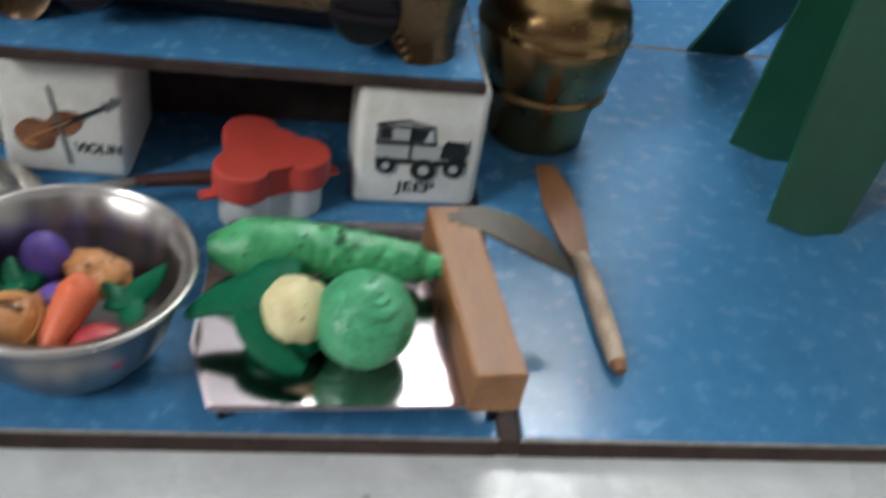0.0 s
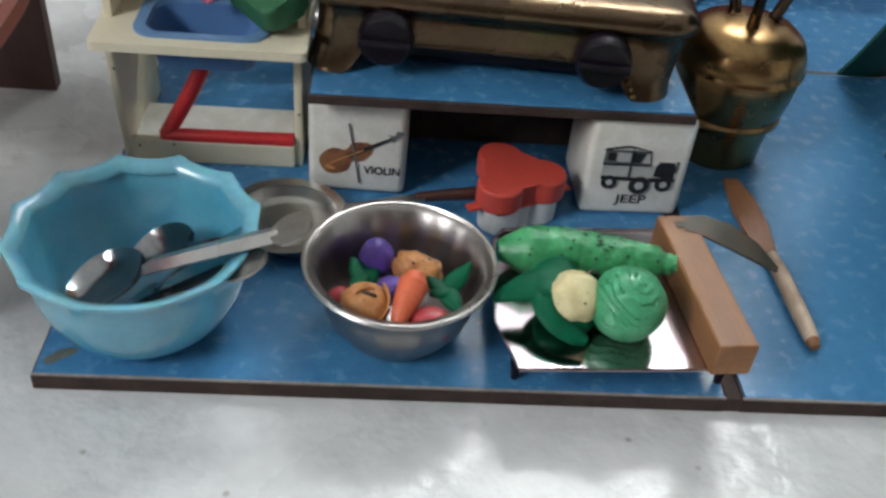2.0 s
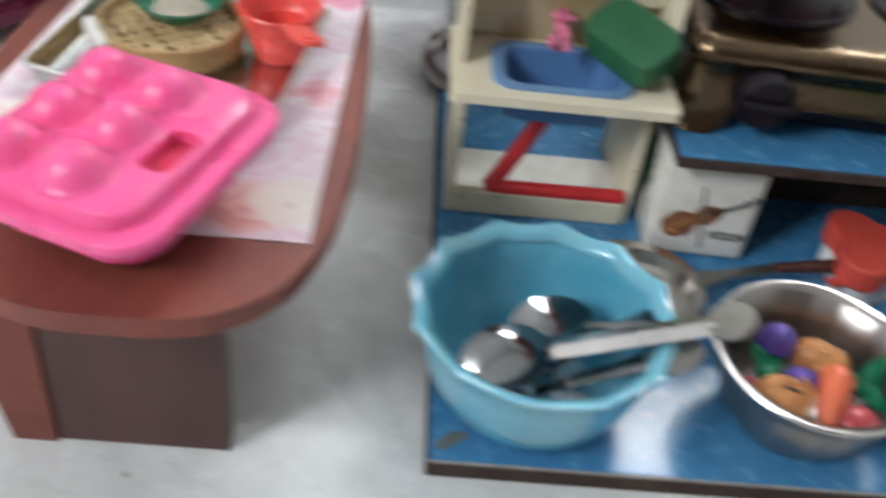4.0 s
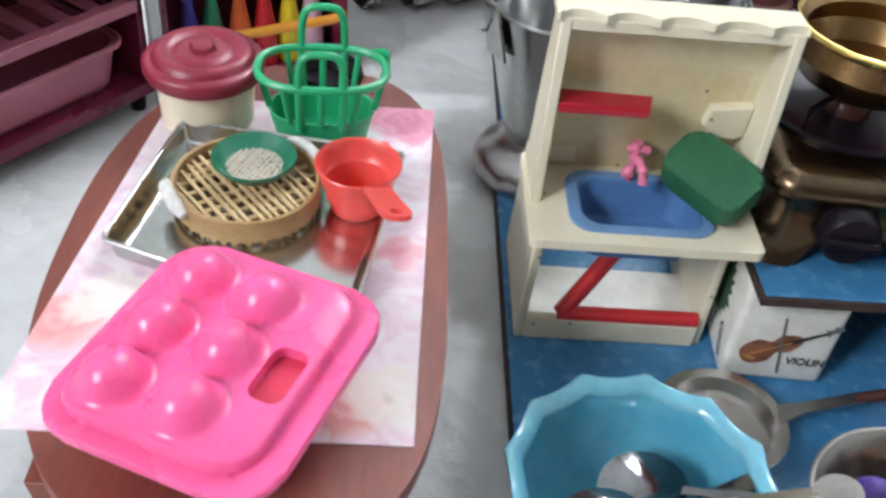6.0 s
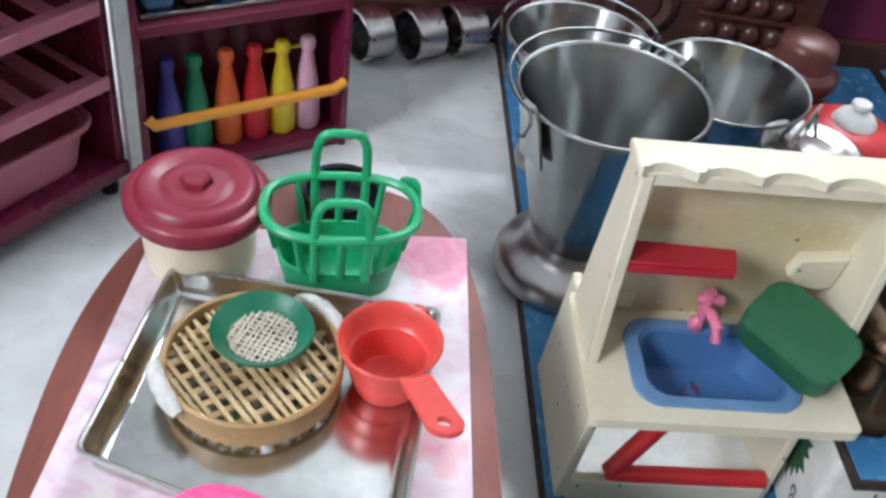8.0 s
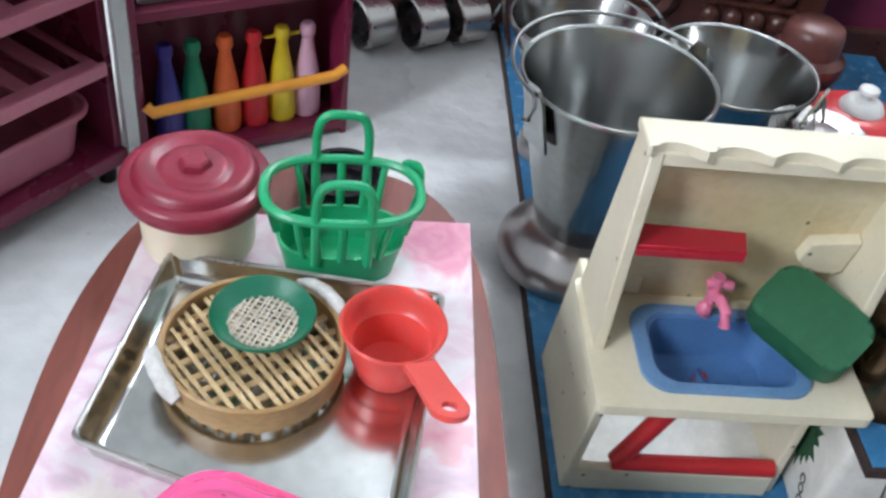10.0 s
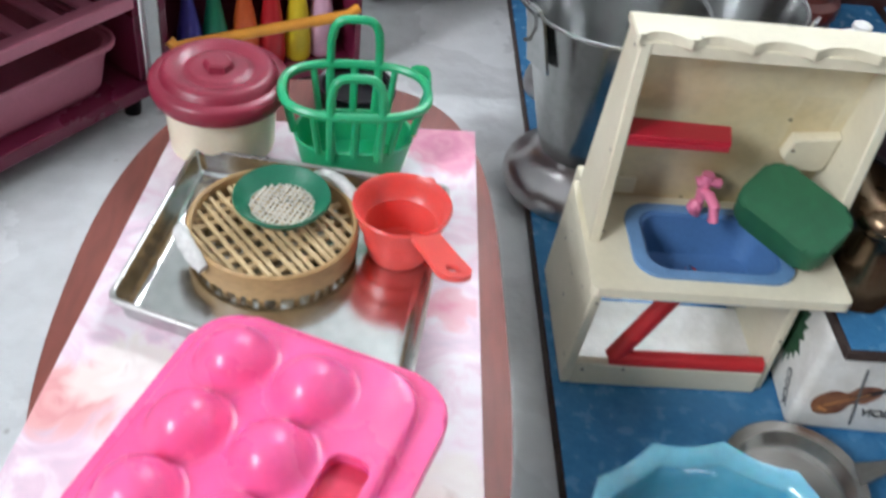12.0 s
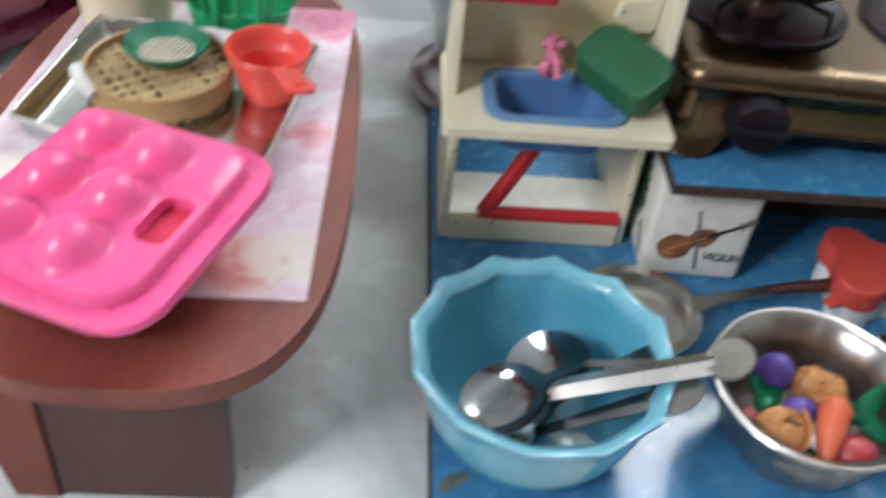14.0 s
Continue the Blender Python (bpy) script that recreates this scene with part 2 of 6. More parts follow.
for key, c in (("b_blue", (0.05, 0.04, 0.28)), ("b_green", (0.01, 0.22, 0.11)), ("b_orange", (0.78, 0.14, 0.03)), ("b_red", (0.62, 0.02, 0.03)),
               ("b_yellow", (0.78, 0.60, 0.02)), ("b_pink", (0.72, 0.42, 0.55))):
    M[key] = mat("bottle_" + key[2:], c, 0.38, var=0.06)


def paper_mat():
    """Glossy paper with soft printed roses: pale pink ground, lavender clouds and ringed petals."""
    m = bpy.data.materials.new("rose_print_paper")
    m.use_nodes = True
    n, l = m.node_tree.nodes, m.node_tree.links
    b = n["Principled BSDF"]
    co = n.new("ShaderNodeTexCoord")
    w = n.new("ShaderNodeTexNoise")
    w.inputs["Scale"].default_value, w.inputs["Detail"].default_value, w.inputs["Distortion"].default_value = 52, 6, 1.6
    l.new(co.outputs["Object"], w.inputs["Vector"])
    r = n.new("ShaderNodeValToRGB")
    e = r.color_ramp.elements
    e[0].position, e[0].color = 0.30, (0.80, 0.76, 0.78, 1)
    e[1].position, e[1].color = 0.74, (0.60, 0.48, 0.56, 1)
    for p, c in ((0.46, (0.78, 0.68, 0.73, 1)), (0.56, (0.74, 0.56, 0.64, 1))):
        e.new(p).color = c
    l.new(w.outputs["Fac"], r.inputs[0])
    last = r.outputs[0]
    ad = n.new("ShaderNodeVectorMath")
    ad.operation = "MULTIPLY_ADD"
    ad.inputs[1].default_value = (0.024, 0.024, 0.0)
    l.new(w.outputs["Color"], ad.inputs[0])
    l.new(co.outputs["Object"], ad.inputs[2])
    for x, y, size, light, dark in ((0.059, 0.094, 0.019, (0.80, 0.30, 0.43), (0.62, 0.11, 0.25)), (-0.061, -0.052, 0.016, (0.78, 0.42, 0.40), (0.66, 0.24, 0.22)),
                                    (-0.045, -0.040, 0.015, (0.84, 0.80, 0.74), (0.72, 0.64, 0.58)), (0.041, -0.085, 0.016, (0.76, 0.40, 0.36), (0.60, 0.18, 0.16)),
                                    (0.057, -0.080, 0.013, (0.82, 0.78, 0.72), (0.62, 0.52, 0.46)), (0.058, -0.004, 0.010, (0.80, 0.55, 0.60), (0.66, 0.16, 0.24)),
                                    (0.020, -0.055, 0.020, (0.70, 0.60, 0.68), (0.50, 0.42, 0.52)), (-0.040, 0.060, 0.018, (0.80, 0.70, 0.74), (0.64, 0.50, 0.58))):
        dd = n.new("ShaderNodeVectorMath")
        dd.operation = "DISTANCE"
        dd.inputs[1].default_value = (x + 0.012, y + 0.012, 0.0)
        l.new(ad.outputs[0], dd.inputs[0])
        rr = n.new("ShaderNodeValToRGB")
        q = rr.color_ramp.elements
        q[0].position, q[0].color = 0.0, (*dark, 1)
        q[1].position, q[1].color = size, (*light, 1)
        for f, c in ((0.3, light), (0.45, dark), (0.62, light), (0.80, tuple(0.5 * (a + b2) for a, b2 in zip(light, dark)))):
            q.new(size * f).color = (*c, 1)
        l.new(dd.outputs["Value"], rr.inputs[0])
        edge = n.new("ShaderNodeMapRange")
        edge.inputs["From Min"].default_value, edge.inputs["From Max"].default_value = size * 0.8, size * 1.15
        edge.inputs["To Min"].default_value, edge.inputs["To Max"].default_value = 0.85, 0.0
        l.new(dd.outputs["Value"], edge.inputs["Value"])
        mx = n.new("ShaderNodeMix")
        mx.data_type = "RGBA"
        l.new(edge.outputs[0], mx.inputs["Factor"])
        l.new(last, mx.inputs["A"])
        l.new(rr.outputs[0], mx.inputs["B"])
        last = mx.outputs["Result"]
    l.new(last, b.inputs["Base Color"])
    b.inputs["Roughness"].default_value = 0.32
    return m


M["paper"] = paper_mat()

# ---- mesh helpers ----


def finish(bm, name, material, smooth=True, angle=40):
    bmesh.ops.recalc_face_normals(bm, faces=bm.faces)
    me = bpy.data.meshes.new(name)
    if smooth:
        for f in bm.faces:
            f.smooth = True
        for e in bm.edges:
            if len(e.link_faces) == 2:
                turn = e.calc_face_angle(0)
                a, b = sorted(f.calc_area() for f in e.link_faces)
                if turn > radians(angle) or (turn > radians(12) and b > 6 * a):
                    e.smooth = False
    bm.to_mesh(me)
    bm.free()
    if material is not None:
        me.materials.append(material)
    return me


def part(name, bm, material, parent=None, label="", at=None, angle=40):
    ob = new(name, finish(bm, name, material, angle=angle))
    if parent is not None:
        ob.parent = parent
    if at is not None:
        ob.matrix_basis = at
    if label:
        ob["label"] = label
    return ob


def thing(name, m, label, category, group=""):
    ob = new(name)
    ob.empty_display_size = 0.01
    ob.matrix_world = m
    return tagged(ob, label, category, group)


def box(x0, x1, y0, y1, z0, z1, bevel=0.0, seg=2):
    bm = bmesh.new()
    bmesh.ops.create_cube(bm, size=1)
    bmesh.ops.scale(bm, vec=(x1 - x0, y1 - y0, z1 - z0), verts=bm.verts)
    bmesh.ops.translate(bm, vec=((x0 + x1) / 2, (y0 + y1) / 2, (z0 + z1) / 2), verts=bm.verts)
    if bevel:
        bmesh.ops.bevel(bm, geom=bm.edges[:], offset=bevel, segments=seg, profile=0.5, affect="EDGES")
    return bm


def lathe(profile, seg=48, wave=None, closed=True, centre=(0, 0)):
    """Turns a profile of (radius, z). wave(angle, i) scales the radius and may lift z."""
    bm = bmesh.new()
    rings = []
    for i, (r, z) in enumerate(profile):
        if r < 1e-6:
            rings.append([bm.verts.new((centre[0], centre[1], z))])
            continue
        ring = []
        for k in range(seg):
            a = 2 * math.pi * k / seg
            s, dz = wave(a, i) if wave else (1.0, 0.0)
            ring.append(bm.verts.new((centre[0] + r * s * math.cos(a), centre[1] + r * s * math.sin(a), z + dz)))
        rings.append(ring)
    for a, b in zip(rings, rings[1:]):
        for k in range(seg):
            k2 = (k + 1) % seg
            if len(a) == 1 and len(b) > 1:
                bm.faces.new((a[0], b[k], b[k2]))
            elif len(b) == 1 and len(a) > 1:
                bm.faces.new((a[k], a[k2], b[0]))
            elif len(a) > 1:
                bm.faces.new((a[k], a[k2], b[k2], b[k]))
    return bm


def prism(outline, z0, z1, bevel=0.0, seg=2):
    bm = bmesh.new()
    lo = [bm.verts.new((x, y, z0)) for x, y in outline]
    hi = [bm.verts.new((x, y, z1)) for x, y in outline]
    bm.faces.new(lo[::-1])
    top = bm.faces.new(hi)
    n = len(outline)
    for k in range(n):
        bm.faces.new((lo[k], lo[(k + 1) % n], hi[(k + 1) % n], hi[k]))
    if bevel:
        edges = [e for e in bm.edges if abs(e.verts[0].co.z - e.verts[1].co.z) < 1e-9]
        bmesh.ops.bevel(bm, geom=edges, offset=bevel, segments=seg, profile=0.5, affect="EDGES")
    return bm


def rounded(w, d, r, n=6, cx=0.0, cy=0.0):
    pts = []
    for sx, sy, a0 in ((1, 1, 0), (-1, 1, 90), (-1, -1, 180), (1, -1, 270)):
        for k in range(n + 1):
            a = radians(a0 + 90 * k / n)
            pts.append((cx + sx * (w / 2 - r) + r * math.cos(a), cy + sy * (d / 2 - r) + r * math.sin(a)))
    return pts


def tube(points, radius, seg=10, taper=None, caps=True):
    pts = [Vector(p) for p in points]
    bm = bmesh.new()
    rings = []
    up = Vector((0.13, 0.21, 0.97))
    for i, p in enumerate(pts):
        d = (pts[min(i + 1, len(pts) - 1)] - pts[max(i - 1, 0)]).normalized()
        s = d.cross(up)
        s = s.normalized() if s.length > 1e-4 else d.orthogonal().normalized()
        u = s.cross(d).normalized()
        r = radius * (taper[i] if taper else 1)
        rings.append([bm.verts.new(p + r * (math.cos(2 * math.pi * k / seg) * s + math.sin(2 * math.pi * k / seg) * u)) for k in range(seg)])
    for a, b in zip(rings, rings[1:]):
        for k in range(seg):
            bm.faces.new((a[k], a[(k + 1) % seg], b[(k + 1) % seg], b[k]))
    if caps:
        bm.faces.new(rings[0][::-1])
        bm.faces.new(rings[-1])
    return bm


def ribbon(points, width, thick, side=(0, 1, 0)):
    """A flat strip along points, with a width for each point."""
    pts = [Vector(p) for p in points]
    side = Vector(side)
    bm = bmesh.new()
    rows = []
    for i, p in enumerate(pts):
        d = (pts[min(i + 1, len(pts) - 1)] - pts[max(i - 1, 0)]).normalized()
        s = (side - side.dot(d) * d).normalized()
        u = s.cross(d)
        w = width[i] / 2
        rows.append([bm.verts.new(p + a * w * s + b * thick / 2 * u) for a, b in ((-1, -1), (1, -1), (1, 1), (-1, 1))])
    for a, b in zip(rows, rows[1:]):
        for k in range(4):
            bm.faces.new((a[k], a[(k + 1) % 4], b[(k + 1) % 4], b[k]))
    bm.faces.new(rows[0][::-1])
    bm.faces.new(rows[-1])
    return bm


def blob(rx, ry, rz, amp=0.08, freq=2.0, seed=0, sub=4):
    bm = bmesh.new()
    bmesh.ops.create_icosphere(bm, subdivisions=sub, radius=1)
    for v in bm.verts:
        q = v.co * freq + Vector((seed * 3.1, seed * 1.7, seed))
        k = 1 + amp * noise.noise(q) + amp * 0.4 * noise.noise(q * 2.7)
        v.co = Vector((v.co.x * rx, v.co.y * ry, v.co.z * rz)) * k
    return bm


def join(*bms):
    out = bmesh.new()
    for b in bms:
        me = bpy.data.meshes.new("tmp")
        b.to_mesh(me)
        b.free()
        out.from_mesh(me)
        bpy.data.meshes.remove(me)
    return out


def moved(bm, m):
    bmesh.ops.transform(bm, matrix=m, verts=bm.verts)
    return bm


def letters(text, size, width=0.0):
    """The mesh of a word in the built-in font, lying in xy, centred, drawn out to a width."""
    cu = bpy.data.curves.new("word", "FONT")
    cu.body, cu.size, cu.align_x, cu.align_y, cu.extrude = text, size, "CENTER", "CENTER", 0.00008
    cu.offset = size * 0.022
    ob = new("word", cu)
    bpy.context.view_layer.update()
    me = bpy.data.meshes.new_from_object(ob.evaluated_get(bpy.context.evaluated_depsgraph_get()))
    bpy.data.objects.remove(ob)
    bpy.data.curves.remove(cu)
    bm = bmesh.new()
    bm.from_mesh(me)
    bpy.data.meshes.remove(me)
    if width:
        xs = [v.co.x for v in bm.verts]
        bmesh.ops.scale(bm, vec=(width / (max(xs) - min(xs)), 1, 1), verts=bm.verts)
    return bm


def petal(points, widths, thick, side=(0, 1, 0), seg=14):
    """A soft clay strip with a rounded cross section along points."""
    pts = [Vector(p) for p in points]
    side = Vector(side)
    bm = bmesh.new()
    rings = []
    for i, p in enumerate(pts):
        d = (pts[min(i + 1, len(pts) - 1)] - pts[max(i - 1, 0)]).normalized()
        s = (side - side.dot(d) * d).normalized()
        u = s.cross(d)
        w, h = widths[i] / 2, thick / 2 * min(1.0, 0.3 + widths[i] / max(widths))
        rings.append([bm.verts.new(p + w * math.cos(2 * math.pi * k / seg) * s + h * math.sin(2 * math.pi * k / seg) * u) for k in range(seg)])
    for a, b in zip(rings, rings[1:]):
        for k in range(seg):
            bm.faces.new((a[k], a[(k + 1) % seg], b[(k + 1) % seg], b[k]))
    bm.faces.new(rings[0][::-1])
    bm.faces.new(rings[-1])
    return bm


def bend(a, b, c, n=9):
    """Points on the curve from a to c that leans towards b."""
    return [tuple((1 - k / n) ** 2 * p + 2 * k / n * (1 - k / n) * q + (k / n) ** 2 * r for p, q, r in zip(a, b, c)) for k in range(n + 1)]


def structure(name, bm, material, label="", parent=None):
    ob = part(name, bm, material, parent)
    return tagged(ob, label, "", "", "structure") if parent is None else ob


def disc(r, z0, z1, seg=28, cx=0.0, cy=0.0):
    return prism([(cx + r * math.cos(2 * math.pi * k / seg), cy + r * math.sin(2 * math.pi * k / seg)) for k in range(seg)], z0, z1)


# ---- room ----
structure("floor", box(-2.2, 2.6, -2.4, 2.6, FLOOR_Z - 0.05, FLOOR_Z), M["floor"], "glossy white marble floor with grey veins")
structure("wall_north", box(-2.2, 2.6, 2.15, 2.3, FLOOR_Z, 2.7), M["wall_lit"], "plain pale painted wall")
structure("wall_south", box(-2.2, 2.6, -2.55, -2.4, FLOOR_Z, 2.7), M["dark_wall"], "unseen dark brown wall added to darken reflections")
structure("wall_west", box(-2.35, -2.2, -2.55, 2.75, FLOOR_Z, 2.7), M["wall"], "plain pale painted wall")
structure("wall_east", box(2.6, 2.75, -2.55, 2.75, FLOOR_Z, 2.7), M["wall"], "plain pale painted wall")
structure("ceiling", box(-2.35, 2.75, -2.55, 2.75, 2.7, 2.8), M["ceiling"], "plain white ceiling")


def room_window():
    ob = tagged(part("window_1", box(-0.62, 0.62, -0.012, 0.0, -0.57, 0.57), M["white"]), "white framed window with a pale pane", "", "", "structure")
    ob.matrix_world = pose(-2.186, -1.35, 1.70, 0, 0, -90)
    for x0, x1, z0, z1 in ((-0.62, 0.62, 0.52, 0.57), (-0.62, 0.62, -0.57, -0.52), (-0.62, -0.57, -0.52, 0.52), (0.57, 0.62, -0.52, 0.52)):
        part("window_frame", box(x0, x1, 0.0, 0.03, z0, z1, 0.004), M["white"], ob)


room_window()


def emitter(name, colour, strength):
    m = bpy.data.materials.new(name)
    m.use_nodes = True
    n = m.node_tree.nodes
    e = n.new("ShaderNodeEmission")
    e.inputs[0].default_value, e.inputs[1].default_value = (*colour, 1), strength
    m.node_tree.links.new(e.outputs[0], n["Material Output"].inputs[0])
    return m


def tube_fixture():
    ob = thing("fluorescent_lamp", pose(0.97, 2.05, 2.47), "white fluorescent tube lamp fixed high on the wall", "lamp")
    part("housing", box(-0.65, 0.65, 0.045, 0.10, -0.02, 0.02, 0.004), M["white"], ob)
    part("tube", tube([(-0.60, 0, 0), (0.60, 0, 0)], 0.020, 20), emitter("tube_glow", (0.95, 0.98, 0.99), 235.0), ob, "glowing glass tube")
    for x in (-0.615, 0.615):
        part("holder", box(x - 0.015, x + 0.015, -0.03, 0.05, -0.03, 0.03, 0.003), M["white"], ob)


tube_fixture()

# ---- blue boards on the floor ----
def board(x0, x1, y0, y1, label):
    ob = thing("display_board", pose((x0 + x1) / 2, (y0 + y1) / 2, FLOOR_Z), label, "board", "blue boards on the floor")
    w, d, t = (x1 - x0) / 2, (y1 - y0) / 2, -FLOOR_Z
    part("core", box(-w, w, -d, d, 0, t - 0.0012, 0.0005), M["edge"], ob, "dark brown board edge")
    part("laminate", box(-w + 0.0012, w - 0.0012, -d + 0.0012, d - 0.0012, t - 0.0012, t, 0.0003), M["blue"], ob, "mottled blue laminate top")
    for y in (-d + 0.0004, d - 0.0012):
        part("edge_line", box(-w + 0.0004, w - 0.0004, y, y + 0.0008, t - 0.0012, t - 0.0002), M["edge_light"], ob, "worn pale edge line")
    return ob


board(0.0, 0.2985, 0.0, 0.306, "blue laminated board with a brown edge on the floor")
wide = board(0.3055, 0.86, 0.0, 0.306, "blue laminated board with a brown edge on the floor")
part("batten", box(-0.2842, -0.2773, -0.1527, 0.153, 0.0, 0.0078, 0.0006), M["edge"], wide, "dark brown batten")
chip = part("worn_patch", blob(0.0075, 0.0030, 0.00035, 0.35, 2, 9, 3), M["chip"], bpy.data.objects["display_board"], "worn grey patch in the corner")
chip.matrix_basis = Matrix.Translation((-0.1395, -0.1415, -FLOOR_Z)) @ Matrix.Rotation(radians(35), 4, "Z")
board(0.006, 0.2985, 0.3075, 0.64, "blue laminated board with a brown edge on the floor")
board(0.3055, 0.86, 0.3075, 0.64, "blue laminated board with a brown edge on the floor")


# ---- toy shelf: raised board on two picture blocks ----
def shelf_board():
    ob = thing("raised_board", pose(0.202, 0.21, 0.060), "narrow blue topped board resting on two picture blocks", "board")
    part("core", box(-0.097, 0.097, -0.082, 0.075, 0, 0.0048, 0.0004), M["edge"], ob, "dark brown board edge")
    part("laminate", box(-0.0955, 0.0955, -0.0805, 0.0735, 0.0048, 0.006, 0.0003), M["blue"], ob, "mottled blue laminate top")


def shelf_shade():
    # dark upright sheet that deepens the shade below the raised board
    ob = part("shade_board", box(-0.066, 0.075, 0, 0.006, 0, 0.0595, 0.0006), M["edge"])
    ob.matrix_world = pose(0.2020, 0.1960, 0)
    tagged(ob, "dark brown board added for the deep shade under the raised board", "board")


def flat_on_front(bm, x, z, y=-0.0252):
    return moved(bm, Matrix.Translation((x, y, z)) @ Matrix.Rotation(radians(90), 4, "X"))


def block_body(ob, half=0.0255):
    return part("body", box(-half, half, -0.025, 0.025, 0, 0.060, 0.0042, 4), M["block"], ob)


def violin_block():
    ob = thing("picture_block", pose(0.131, 0.164, 0, 0, 0, -3), "white wooden block with a violin picture and word", "toy block", "picture blocks")
    block_body(ob)
    body = []
    for k in range(56):
        a = 2 * math.pi * k / 56
        x = 0.0152 * math.cos(a)
        w = (0.0076 - 0.0020 * math.cos(a)) * (1 - 0.5 * math.exp(-((x - 0.0015) / 0.0034) ** 2))
        body.append((x, w * math.copysign(abs(math.sin(a)) ** 0.8, math.sin(a))))
    tilt = Matrix.Translation((-0.0052, 0.0232, 0)) @ Matrix.Rotation(radians(29), 4, "Z")
    def place(bm, lift=0.0):
        return flat_on_front(moved(bm, tilt @ Matrix.Translation((0, 0, lift))), 0, 0)
    part("violin_picture", place(prism(body, 0, 0.0002)), M["violin"], ob, "brown violin")
    part("violin_neck", place(prism([(0.001, -0.0014), (0.030, -0.0006), (0.030, 0.0008), (0.001, 0.0014)], 0, 0.0002), 0.0003), M["ink"], ob, "black neck")
    part("violin_scroll", place(prism([(0.026, -0.0030), (0.028, -0.0010), (0.0335, -0.0008), (0.0345, 0.0010), (0.031, 0.0032), (0.029, 0.0012), (0.0255, 0.0030), (0.027, 0.0004)], 0, 0.0002), 0.0004), M["grey_ink"], ob, "grey scroll")
    part("violin_shine", place(prism([(-0.0135, -0.001), (-0.0105, -0.0045), (-0.0085, -0.0040), (-0.0115, 0.0004)], 0, 0.0002), 0.0003), M["tan"], ob, "light reflection on the wood")
    part("bow_picture", flat_on_front(prism([(0.0012, 0.0072), (0.0024, 0.0072), (-0.0036, 0.0435), (-0.0046, 0.0435)], 0, 0.0002), 0, 0.0, -0.0257), M["grey_ink"], ob, "grey bow")
    part("string_highlight", place(prism([(-0.010, -0.0005), (0.010, -0.0003), (0.010, 0.0004), (-0.010, 0.0006)], 0, 0.0002), 0.0005), M["tan"], ob, "light strings")
    part("word_violin", flat_on_front(letters("VIOLIN", 0.0066, 0.0190), 0.0136, 0.0152), M["ink"], ob, "black printed word")
    # the side that shows a green plumed bird picture, kept as a plain tuft
    tuft = []
    rnd = random.Random(4)
    for k in range(34):
        a = 2 * math.pi * k / 34
        r = 0.011 + (0.004 if k % 2 else -0.001) + rnd.uniform(-0.0015, 0.0015)
        tuft.append((0.9 * r * math.cos(a), 1.35 * r * math.sin(a)))
    side = Matrix.Translation((-0.0257, 0.004, 0.036)) @ Matrix.Rotation(radians(-90), 4, "Z") @ Matrix.Rotation(radians(90), 4, "X")
    part("green_picture", moved(prism(tuft, 0, 0.0002), side), M["cock"], ob, "ragged dark green picture")
    word = Matrix.Translation((-0.0257, -0.0125, 0.014)) @ Matrix.Rotation(radians(-90), 4, "Z") @ Matrix.Rotation(radians(90), 4, "X") @ Matrix.Rotation(radians(-62), 4, "Z")
    part("word_cock", moved(letters("COCK", 0.0062), word), M["ink"], ob, "black printed word")


